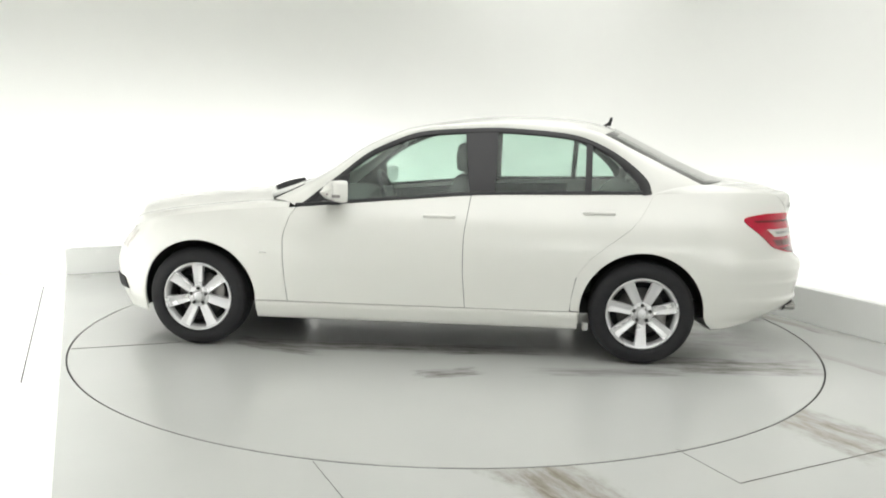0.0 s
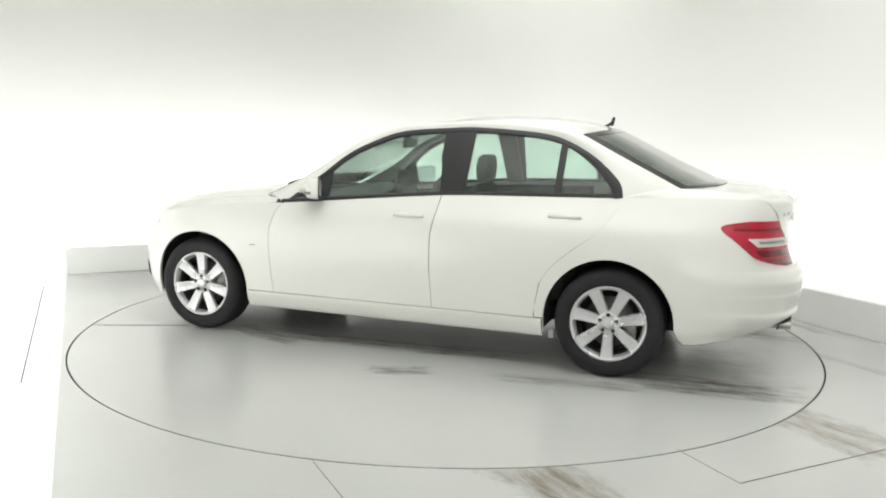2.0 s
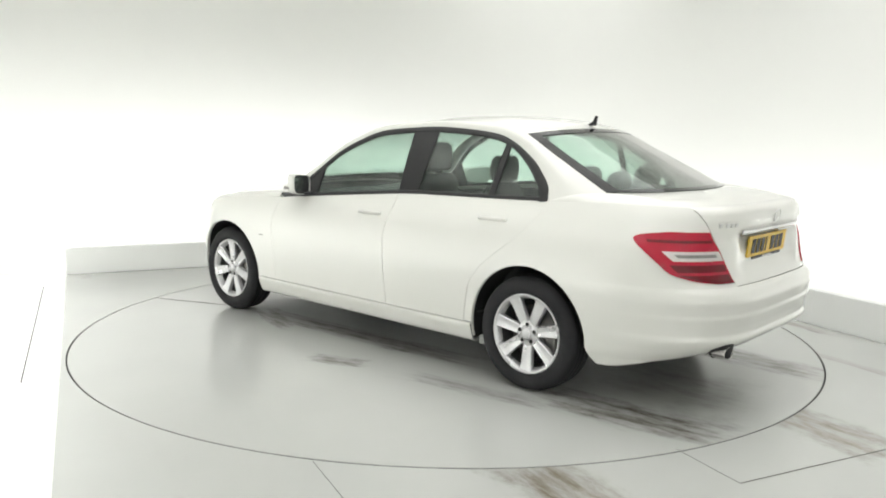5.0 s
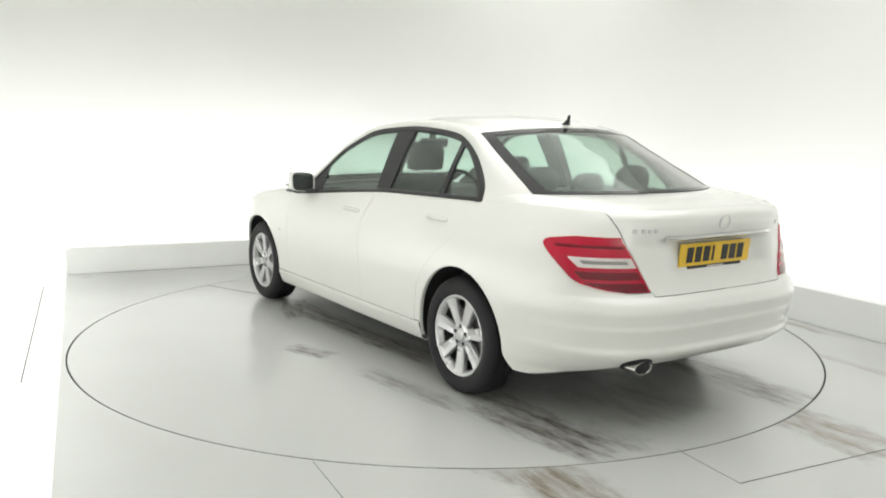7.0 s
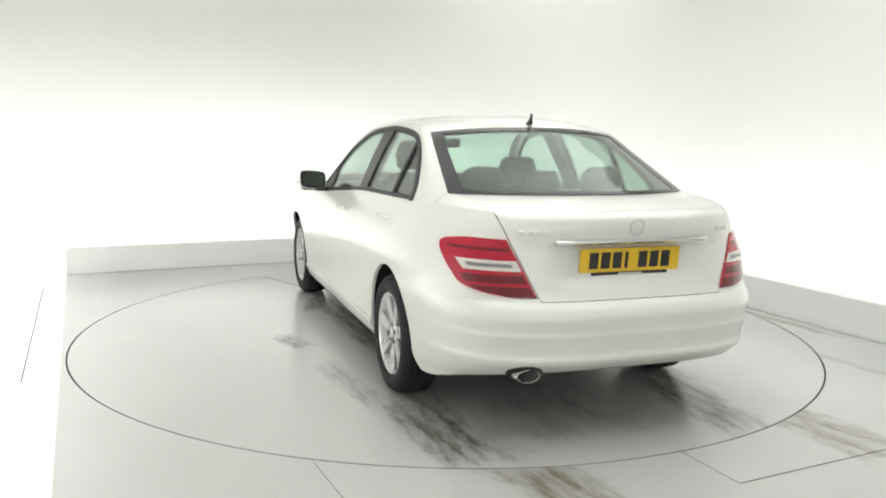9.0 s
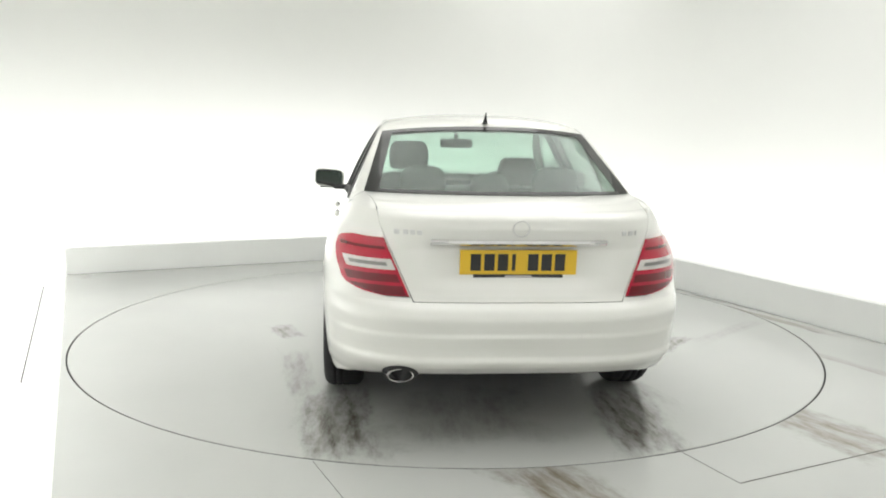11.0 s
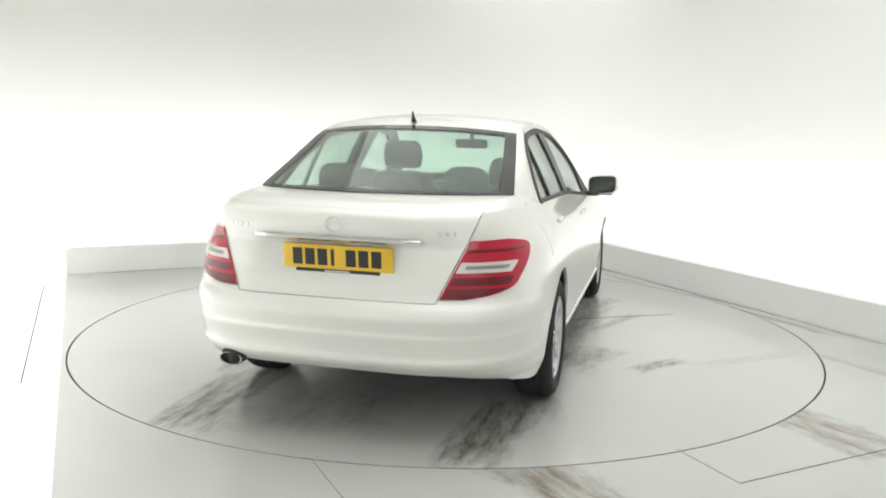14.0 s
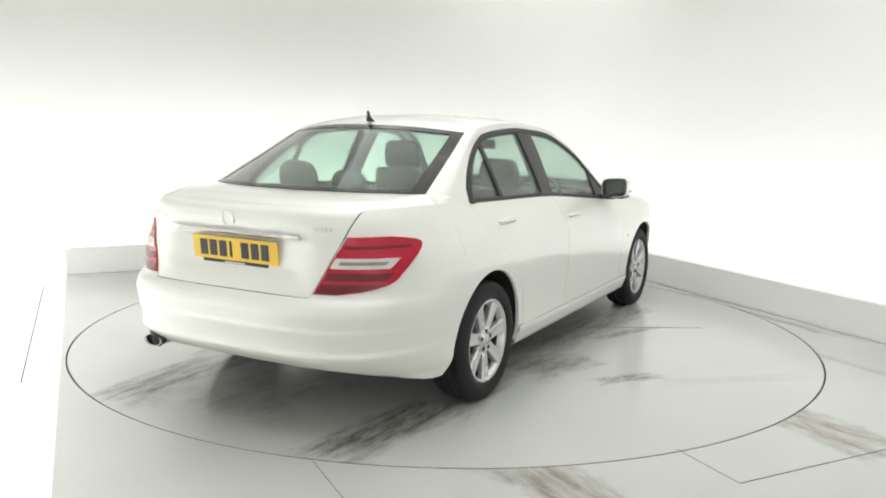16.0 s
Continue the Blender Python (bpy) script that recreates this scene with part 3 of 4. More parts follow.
        low.append(wrap_rear(-1.95, lid_seam(shoulder(x)), shoulder(x), 18)[k])
    up = lid_side(len(low) - 1)
    cols += [[a, a.lerp(q, 0.5) + Vector((0, 0.004, 0.006)) * min(1, (a - q).length * 14), q] for a, q in zip(low, up)]
    sheet("quarter_top", flip(cols, s), PAINT, car)
    # pillar and roof rail round the windows
    cols = []
    for o, p in zip(OC, PC):
        m = o.lerp(p, 0.5) + Vector((0, 0.012, 0.012))
        cols.append(catmull([o, m, p], 4))
    sheet("roof_rail", flip(cols, s), PAINT, car)
    # window trim: a band along the outline and the belt
    n = len(OC)
    cen = Vector((-0.35, 0.69, 1.12))
    cols = []
    for i in range(0, n):
        o = OC[i]
        a, b = OC[max(0, i - 1)], OC[min(n - 1, i + 1)]
        t = (b - a).normalized()
        inn = Vector((t.z, 0, -t.x))
        if inn.dot(cen - o) < 0:
            inn = -inn
        q = o + inn * (0.036 + 0.034 * min(1.0, max(0.0, (i / n - 0.76) / 0.16)))
        q.y = glass_y(q.z)
        cols.append([o + Vector((0, 0.004, 0)), o.lerp(q, 0.3) + Vector((0, 0.008, 0)), o.lerp(q, 0.7) + Vector((0, 0.007, 0)), q + Vector((0, -0.006, 0))])
    win = new("side_windows")
    win.parent = car
    tagged(win, "green-tinted side windows in black frames")
    sheet("window_trim", flip(cols, s), TRIM, win, "black rubber window frame", t=0.008)
    cols = []
    for x in np.linspace(0.76, -1.414, 40):
        z = shoulder(x)
        y = max(side_y(x, z), glass_y(z))
        cols.append([Vector((x, y - 0.002, z - 0.004)), Vector((x, y + 0.004, z + 0.003)), Vector((x, y - 0.002, z + 0.018)), Vector((x, y - 0.016, z + 0.022))])
    sheet("belt_trim", flip(cols, s), TRIM, win, "black belt-line trim", t=0.006)

    def top_at(x):
        best = None
        for a, b in zip(OC[:-1], OC[1:]):
            if min(a.x, b.x) <= x <= max(a.x, b.x) and a.x != b.x:
                best = a.z + (b.z - a.z) * (x - a.x) / (b.x - a.x)
        return best if best else shoulder(x) + 0.02

    def pane(name, x0, x1, material, lean0=0.0, lean1=0.0, off=-0.008, label="", t=0.004):
        cols = []
        for f in np.linspace(0, 1, 16):
            col = []
            xb = x0 + (x1 - x0) * f
            zb = shoulder(xb) + 0.006
            lean = lean0 + (lean1 - lean0) * f
            zt = max(top_at(xb + lean * 0.35) - 0.012, zb + 0.003)
            for k in range(9):
                z = zb + (zt - zb) * k / 8
                x = xb + lean * (z - zb)
                col.append(Vector((x, glass_y(z) + off, z)))
            cols.append(col)
        return sheet(name, flip(cols, s), material, win, label, t=t)
    pane("front_pane", 0.50, -0.33, GLASS, 0.0, 0.10)
    pane("rear_pane", -0.46, -1.03, GLASS, -0.03, -0.02)
    pane("quarter_pane", -1.04, -1.41, GLASS, -0.02, 0.0)
    pane("pillar_cover", -0.315, -0.470, GLOSSBLACK, 0.11, -0.03, 0.003, "black centre pillar cover", 0.01)
    pane("divider_bar", -1.015, -1.055, TRIM, -0.03, -0.03, 0.004, "black window divider bar", 0.012)
    pane("mirror_sail", 0.735, 0.44, TRIM, 0.0, 0.0, 0.002, "black mirror base triangle", 0.012)
    for o in win.children:
        if o.name.split(".")[0] in ("front_pane", "rear_pane", "quarter_pane"):
            o.visible_shadow = False
    # door handles
    for x, z, d in ((-0.14, 0.872, fd), (-1.10, 0.915, rd)):
        y = side_y(x, z)
        h = box("door_handle", (0.20, 0.020, 0.023), (x, s * (y + 0.007), z), PAINT, d, "white door handle", 0.010, (s * -14, 0, 0), 3)
        box("handle_recess", (0.11, 0.01, 0.032), (x - 0.0, s * (y - 0.0005), z), PAINT, d, "", 0.004, (s * -26, 0, 0))
    # fuel flap
    if s < 0:
        cols = [[Vector((x, side_y(x, z) + 0.0012, z)) for z in np.linspace(0.80, 0.945, 8)] for x in np.linspace(-1.50, -1.66, 8)]
        sheet("fuel_flap", flip(cols, s), PAINT, car, "white fuel filler flap", t=0.003)
    # small bright mark on the front wing
    box("wing_badge", (0.045, 0.003, 0.007), (0.955, s * (side_y(0.955, 0.62) + 0.001), 0.62), TIP, car, "small chrome wing badge bar", 0.001, seg=1)
    # door mirror
    mir = new("door_mirror")
    mir.parent = car
    tagged(mir, "white door mirror with a black foot")
    cols = []
    for k, (x, sy, sz) in enumerate([(0.537, 0.01, 0.01), (0.536, 0.30, 0.30), (0.532, 0.62, 0.60), (0.521, 0.86, 0.84), (0.501, 0.98, 0.96), (0.473, 1.02, 1.0), (0.445, 1.0, 1.0), (0.432, 0.97, 0.97)]):
        col = []
        for j in range(29):
            t = 2 * math.pi * j / 28
            cy, cz = abs(math.cos(t)) ** 0.46 * math.copysign(1, math.cos(t)), abs(math.sin(t)) ** 0.46 * math.copysign(1, math.sin(t))
            col.append(Vector((x - 0.045 * cy, 0.925 + 0.108 * sy * cy, 1.012 + 0.068 * sz * cz + 0.01 * cy)))
        cols.append(col)
    sheet("mirror_cap", flip(cols, s), PAINT, mir, out=(0.5, s * 0.925, 1.01), t=0.004)
    cap = [Vector((0.436 - 0.045 * abs(math.cos(t)) ** 0.46 * math.copysign(1, math.cos(t)), 0.925 + 0.098 * abs(math.cos(t)) ** 0.46 * math.copysign(1, math.cos(t)), 1.012 + 0.06 * abs(math.sin(t)) ** 0.46 * math.copysign(1, math.sin(t)) + 0.01 * math.cos(t))) for t in np.linspace(0, 2 * math.pi, 29)[:-1]]
    put("mirror_glass", mesh("mirror_glass", flip([cap], s)[0], [tuple(range(28))], mat_mirror(), False, (0.6, 0, 1)), mir, "dark mirror glass")
    box("indicator", (0.012, 0.10, 0.012), (0.532, s * 0.95, 0.995), CLEAR, mir, "clear indicator lens", 0.004)
    box("indicator_side", (0.050, 0.008, 0.018), (0.458, s * 1.033, 0.992), LAMPGREY, mir, "grey indicator strip", 0.003)
    box("mirror_foot", (0.10, 0.10, 0.034), (0.51, s * 0.845, 0.943), TRIM, mir, "black mirror foot", 0.01)
    box("mirror_base", (0.13, 0.16, 0.016), (0.505, s * 0.915, 0.946), TRIM, mir, "black mirror underside", 0.006)


def mat_mirror():
    m = bpy.data.materials.get("mirror_silver")
    return m if m else mat("mirror_silver", (0.55, 0.57, 0.57), 0.04, metal=1.0, vary=0.01)


def bonnet_edge(x):
    return Vector((x, lerp([(0.80, 0.745), (0.95, 0.715), (1.3, 0.70), (1.7, 0.66), (1.95, 0.58)], x),
                   lerp([(0.80, 0.925), (0.95, 0.935), (1.25, 0.908), (1.6, 0.862), (1.8, 0.82), (1.95, 0.77)], x)))


def lid_seam(z):
    return lerp([(0.66, 0.462), (0.685, 0.474), (0.935, 0.588), (1.0, 0.612), (1.05, 0.622)], z)


def recess(y, z):
    """Depth of the soft hollow in the boot lid that holds the plate."""
    a = min(1.0, max(0.0, (0.45 - abs(y)) / 0.18))
    b = min(1.0, max(0.0, (z - 0.685) / 0.095)) * min(1.0, max(0.0, (0.922 - z) / 0.012))
    return 0.034 * a * a * (3 - 2 * a) * b * b * (3 - 2 * b)


def lid_row(z, n=32):
    """A row of the boot lid's rear face, rolling forward at its top."""
    f = 0.0 if z <= 1.03 else (0.006 if z < 1.045 else (0.02 if z < 1.05 else 0.05))
    e = lid_seam(z) - 0.004
    return [Vector((rear_x(y, z) + f + recess(y, z), y, z)) for y in np.linspace(e, -e, n + 1)]


def lid_col(j):
    """A fore-and-aft line over the boot lid's top."""
    f, b = across(len(OC) - 1, 32)[j] + Vector((-0.004, 0, -0.002)), lid_row(1.053)[j]
    return [f, f.lerp(b, 0.35) + Vector((0, 0, 0.010)), f.lerp(b, 0.75) + Vector((0, 0, 0.012)), b]


def lid_side(n):
    """n + 1 points along the lid top's left edge."""
    q = catmull(lid_col(0), 12)
    return [q[min(len(q) - 1, round(i * (len(q) - 1) / n))] + Vector((0, 0.002, 0)) for i in range(n + 1)]


def build_cabin_shell(car):
    i1, i2 = 5 * K, 9 * K + 1
    n = len(OC)
    roof = sheet("roof", [across(i) for i in range(i1, i2 + 1)], PAINT, car, out=(-0.5, 0, 0.5), t=0.008)
    lin = [[v + Vector((0, 0, -0.03)) for v in across(i)] for i in range(i1, i2 + 1)]
    sheet("headliner", lin, HEADLINER, car, "pale fabric headliner", out=(-0.5, 0, 3), t=0.004)
    w = sheet("windscreen", [across(i) for i in range(0, i1 + 1)], GLASS, car, "green-tinted windscreen", t=0.004)
    w.visible_shadow = False
    r = sheet("rear_window", [across(i) for i in range(i2, n)], REARGLASS, car, "green-tinted rear window", t=0.004)
    r.visible_shadow = False

    def band(name, rng, j0, j1, parent, lift=0.002):
        cols = [[across(i, 40)[j] + Vector((0, 0, lift)) for j in range(j0, j1 + 1)] for i in rng]
        sheet(name, cols, BORDER, parent, "black ceramic border of the glass", t=0.002)
    band("glass_border", range(i2, n), 0, 2, r)
    band("glass_border", range(i2, n), 38, 40, r)
    band("glass_border", range(i2, i2 + 2), 2, 38, r)
    band("glass_border", range(n - 2, n), 2, 38, r)
    band("glass_border", range(0, 6), 1, 39, w, 0.003)
    # wiper parked low on the windscreen
    blade = []
    for k in range(9):
        a = k / 8
        i, j = 0.7 + 2.7 * a, 13 + k
        p = across(int(i), 40)[j].lerp(across(int(i) + 1, 40)[j], i - int(i))
        h = 0.014 + 0.006 * math.sin(math.pi * a)
        blade.append([p + Vector(q) for q in ((0.008, 0, 0.003), (0.009, 0, h), (0.0, 0, h + 0.012), (-0.008, 0, h), (-0.007, 0, 0.003))])
    sheet("wiper", blade, TRIM, car, "black windscreen wiper", out=(0.9, 0.1, 0.9), t=0.003)
    # roof aerial
    bm = bmesh.new()
    sec = []
    for x, z, wd in [(0.060, 0.000, 0.012), (0.035, 0.010, 0.014), (0.0, 0.020, 0.012), (-0.02, 0.034, 0.008), (-0.040, 0.066, 0.005), (-0.052, 0.068, 0.004)]:
        sec.append((x, z, wd))
    lo = [(0.065, 0, 0.016), (0.035, 0, 0.02), (0.0, 0, 0.02), (-0.030, -0.010, 0.016), (-0.046, 0.024, 0.006), (-0.062, 0.060, 0.004)]
    vs = []
    for (x, z, wd), (xl, zl, wl) in zip(sec, lo):
        vs.append([bm.verts.new((x, wd, z)), bm.verts.new((x, -wd, z)), bm.verts.new((xl, -wl, zl - 0.004)), bm.verts.new((xl, wl, zl - 0.004))])
    for a, b in zip(vs[:-1], vs[1:]):
        for k in range(4):
            bm.faces.new((a[k], a[(k + 1) % 4], b[(k + 1) % 4], b[k]))
    bm.faces.new(vs[0][::-1])
    bm.faces.new(vs[-1])
    bmesh.ops.recalc_face_normals(bm, faces=bm.faces)
    bmesh.ops.transform(bm, matrix=pose(-1.205, 0, 1.438, 0, 12, 0) @ Matrix.Scale(0.72, 4), verts=bm.verts)
    part("aerial", bm, TRIM, car, "short black roof aerial")


def build_rear(car):
    # bumper round the rear, from wing to wing
    def bump_row(z):
        h = wrap_rear(-1.742, 0.0, z, 30)
        return h + [Vector((v.x, -v.y, v.z)) for v in reversed(h[:-1])]
    levels = list(np.linspace(0, 0.72, 50)) + [0.76, 0.80, 0.84, 0.88, 0.91, 0.94, 0.965, 0.985, 1.0]
    cols = []
    n = 30
    for k in levels:
        row = []
        for i, v in enumerate(bump_row(0.5)):
            zb = lerp(UNDER, v.x)
            row.append(zb + (0.6638 - zb) * k)
        # evaluate the surface at each point's own height
        pts = []
        for i, z in enumerate(row):
            f = i if i <= n else 2 * n - i
            p = wrap_rear(arch_foot(z), 0.0, z, n)[f]
            pts.append(Vector((p.x, p.y if i <= n else -p.y, z)))
        cols.append(pts)
    bumper = sheet("rear_bumper", cols, PAINT, car, out=(-1.5, 0, 0.5))
    # lower lip rolled under the bumper
    lip = []
    for v in cols[0]:
        d = Vector((-1.5 - v.x, -v.y, 0)).normalized()
        lip.append([v, v + d * 0.02 + Vector((0, 0, -0.010)), v + d * 0.10 + Vector((0, 0, -0.004)), v + d * 0.25 + Vector((0, 0, 0.02))])
    sheet("bumper_lip", lip, PAINT, bumper, out=(-1.8, 0, 2))
    # dark underside
    box("underbody", (3.7, 1.24, 0.10), (0.05, 0, 0.30), LINER, car, "black underbody", 0.02)
    # unseen panel added to block light and deepen the shade under the car
    box("undertray", (1.86, 1.50, 0.04), (0.0, 0, 0.205), LINER, car, "black undertray added to darken the floor below", 0.012)
    box("rear_tray", (0.4, 1.0, 0.06), (-2.0, 0, 0.40), LINER, car, "black rear undertray", 0.02)
    for s in (1, -1):
        tail_lamp(car, s, lid_seam)
    rows = [lid_row(z, 96) for z in list(np.linspace(0.6668, 1.03, 56)) + [1.04, 1.048, 1.053]]
    lid = sheet("boot_lid", rows, PAINT, car, out=(-1.5, 0, 0.8))
    sheet("boot_top", [catmull(lid_col(j), 5) for j in range(33)], PAINT, lid, out=(-1.8, 0, 0.5))
    # chrome grip over the plate
    cols = []
    for y in np.linspace(0.39, -0.39, 30):
        x = rear_x(y, 0.925) - 0.004
        e = 1 - (abs(y) / 0.39) ** 6 * 0.7
        cols.append([Vector((x, y, 0.934)), Vector((x - 0.022 * e, y, 0.932)), Vector((x - 0.026 * e, y, 0.922)), Vector((x - 0.016 * e, y, 0.912 )), Vector((x + 0.004, y, 0.905))])
    sheet("chrome_grip", cols, CHROME, lid, "chrome grip strip above the plate", out=(-1.5, 0, 0.92), t=0.003)
    # plate
    xp = -2.312
    pl = box("number_plate", (0.008, 0.52, 0.112), (xp, 0, 0.832), YELLOW, lid, "yellow rear number plate with black bars", 0.003, (0, -6, 0))
    for k, y in enumerate((0.192, 0.132, 0.072, 0.024, -0.062, -0.122, -0.182)):
        w = 0.016 if k == 3 else 0.046
        box("plate_bar", (0.003, w, 0.076), (xp - 0.0052, y - 0.002, 0.832), BLACK, pl, "black bar", 0.001, (0, -6, 0), 1)
    box("plate_holder", (0.012, 0.40, 0.016), (xp + 0.004, 0, 0.770), BLACK, lid, "black plate holder edge", 0.003)
    box("holder_text", (0.003, 0.12, 0.007), (xp - 0.003, 0.0, 0.770), CLEAR, lid, "pale bar on the plate holder", 0.0, seg=1)
    # badge: a plain ring with three bars
    bx = rear_x(0, 0.985) - 0.004
    bm = bmesh.new()
    for i in range(40):
        a, b = 2 * math.pi * i / 40, 2 * math.pi * (i + 1) / 40
        q = [bm.verts.new((0, r * math.cos(t), r * math.sin(t))) for r, t in ((0.038, a), (0.038, b), (0.033, b), (0.033, a))]
        bm.faces.new(q)
    bmesh.ops.remove_doubles(bm, verts=bm.verts, dist=1e-4)
    r = bmesh.ops.extrude_face_region(bm, geom=bm.faces[:])
    bmesh.ops.translate(bm, vec=(-0.005, 0, 0), verts=[g for g in r["geom"] if isinstance(g, bmesh.types.BMVert)])
    bmesh.ops.recalc_face_normals(bm, faces=bm.faces)
    bmesh.ops.transform(bm, matrix=pose(bx, 0, 0.985, 0, -12, 0), verts=bm.verts)
    part("badge", bm, BADGE, lid, "round chrome badge")
    for y, w in ((0.535, 0.026), (0.497, 0.022), (0.467, 0.022), (0.437, 0.022), (-0.47, 0.024), (-0.503, 0.024), (-0.53, 0.010)):
        x = rear_x(y, 0.965)
        box("badge_bar", (0.006, w, 0.021), (x - 0.001, y, 0.962), BADGE, lid, "chrome model badge bar", 0.002, (0, -6, -18 if y > 0 else 18), 1)
    # exhaust
    bm = bmesh.new()
    prof = []
    for x, sc in ((0.10, 0.98), (0.0, 1.0), (-0.004, 0.98), (-0.004, 0.88), (0.012, 0.84), (0.10, 0.82)):
        prof.append([(x, 0.060 * sc * math.cos(t), 0.031 * sc * math.sin(t)) for t in np.linspace(0, 2 * math.pi, 33)])
    v, f = grid([[Vector(p) for p in r] for r in prof])
    ex = put("exhaust", mesh("exhaust", v, f, TIP, True), car, "oval chrome exhaust tip")
    ex.matrix_basis = pose(-2.355, 0.515, 0.336, 0, 0, 0)
    # black disc closing the bore
    v = [(0.03, 0.052 * math.cos(t), 0.027 * math.sin(t)) for t in np.linspace(0, 2 * math.pi, 33)[:-1]]
    put("exhaust_bore", mesh("exhaust_bore", v, [tuple(range(32))], BLACK, False), ex, "black disc inside the bore")
    # bumper crease strip and black sheet painting the shade in the exhaust cut-out
    cols = []
    for t in np.linspace(0, math.pi, 14):
        y, z = 0.515 + 0.080 * math.cos(t), 0.335 + 0.046 * math.sin(t)
        x = rear_x(y, max(z, 0.352)) - 0.002
        cols.append([Vector((x, y, z)), Vector((x + 0.002, 0.515 + (y - 0.515) * 0.3, 0.30 + (z - 0.335) * 0.3))])
    sheet("exhaust_notch_shade", cols, LINER, bumper, "black sheet painting the shaded notch above the exhaust", out=(0, 0.5, 0.3), t=0.003)


def tail_lamp(car, s, seam):
    lamp = new("tail_lamp")
    lamp.parent = car
    tagged(lamp, "red tail lamp with a clear middle band")
    xf = lambda z: lerp([(0.685, -2.31), (0.690, -2.275), (0.703, -2.225), (0.711, -2.20), (0.722, -2.165), (0.74, -2.13), (0.775, -2.093), (0.82, -2.04), (0.85, -2.0), (0.875, -1.968), (0.892, -1.953), (0.904, -1.955), (0.915, -1.985), (0.923, -2.04), (0.931, -2.10)], z)

    def patch(name, z0, z1, m, lift, inset_front, inset_back, label, parent, rows=16, n=24, t=0.012, fixed=None):
        cols = []
        for z in np.linspace(z0, z1, rows):
            x0 = (fixed + (z - 0.82) * 1.2) if fixed else xf(z) - inset_front
            y1 = seam(z) + 0.004 + inset_back
            pts = wrap_rear(x0, y1, z, n)
            row = []
            for i, p in enumerate(pts):
                a, b = pts[max(0, i - 1)], pts[min(n, i + 1)]
                d = (b - a).normalized()
                nn = Vector((-abs(d.y), abs(d.x), 0)).normalized()
                row.append(p + nn * lift)
            cols.append(row)
        return sheet(name, flip(cols, s), m, parent, label, out=(-1.7, 0, 0.8), t=t)
    lens = patch("lens", 0.687, 0.931, RED, 0.007, 0, 0, "red lens", lamp, 30)
    patch("clear_band", 0.795, 0.840, CLEAR, 0.0095, 0.135, 0.008, "clear reversing light band", lens, 6, t=0.004, fixed=-2.116)
    patch("reflector", 0.811, 0.826, LAMPGREY, 0.0108, 0.19, 0.035, "grey reflector strip", lens, 4, t=0.003, fixed=-2.15)
    patch("lower_band", 0.690, 0.728, DEEPRED, 0.0088, 0.02, 0.01, "deep red band", lens, 4, t=0.003)
    patch("mid_band", 0.742, 0.776, DEEPRED, 0.0088, 0.04, 0.012, "deep red band", lens, 4, t=0.003)
    patch("upper_band", 0.880, 0.892, DEEPRED, 0.0088, 0.06, 0.012, "deep red band", lens, 4, t=0.003)
    patch("lamp_edge", 0.684, 0.687, TRIM, 0.006, 0.0, 0.0, "dark edge", lens, 2, t=0.004)


def build_front(car):
    rows = []
    for z in np.linspace(0.20, 0.72, 20):
        h = wrap_front(1.903, 0.0, z, 20)
        rows.append(h + [Vector((v.x, -v.y, v.z)) for v in reversed(h[:-1])])
    bumper = sheet("front_bumper", rows, PAINT, car, out=(1.2, 0, 0.4))
    # bonnet
    cols = []
    for x in np.linspace(0.93, 1.84, 26):
        e = bonnet_edge(x)
        zc = lerp([(0.93, 0.975), (1.1, 0.965), (1.4, 0.94), (1.7, 0.895), (1.95, 0.83)], x)
        cols.append([Vector((x + 0.14 * (1 - abs(u) ** 2) * (1 if x > 1.5 else 0.6 + 0.4 * (x - 0.93) / 0.57), e.y * u, e.z + (zc - e.z) * (1 - abs(u) ** 2.4))) for u in np.linspace(1, -1, 25)])
    bon = sheet("bonnet", cols, PAINT, car, out=(1.4, 0, 0.3))
    # nose between bumper and bonnet
    top = rows[-1]
    last = cols[-1]
    face = []
    for i, p in enumerate(top):
        j = i * 24 / (len(top) - 1)
        k = min(23, int(j))
        q = last[k].lerp(last[k + 1], j - k)
        face.append([p, p.lerp(q, 0.5) + Vector((0.02, 0, 0)), q])
    sheet("nose_panel", face, PAINT, car, out=(1.2, 0, 0.5))
    # headlamps and corner vents
    for s in (1, -1):
        c2 = []
        for z in np.linspace(0.60, 0.74, 8):
            pts = wrap_front(1.92 - (z - 0.6) * 0.9, 0.46, min(z, 0.715), 10)
            c2.append([p + Vector((0.004, 0.004, 0)) for p in pts])
        sheet("headlamp", flip(c2, s), CLEAR, car, "clear headlamp lens", out=(1.2, 0, 0.5))
        c2 = []
        for z in np.linspace(0.325, 0.40, 5):
            pts = wrap_front(1.90 + (z - 0.325) * 0.55, 0.50, z, 8)
            c2.append([p + Vector((0.004, 0.005, 0)) for p in pts])
        sheet("air_vent", flip(c2, s), LINER, car, "black bumper air vent", out=(1.2, 0, 0.5))
    g = []
    for z in np.linspace(0.50, 0.71, 6):
        g.append([Vector((front_x(y, z) + 0.008, y, z)) for y in np.linspace(0.36, -0.36, 20)])
    sheet("grille", g, LINER, car, "dark radiator grille", out=(1.2, 0, 0.5))


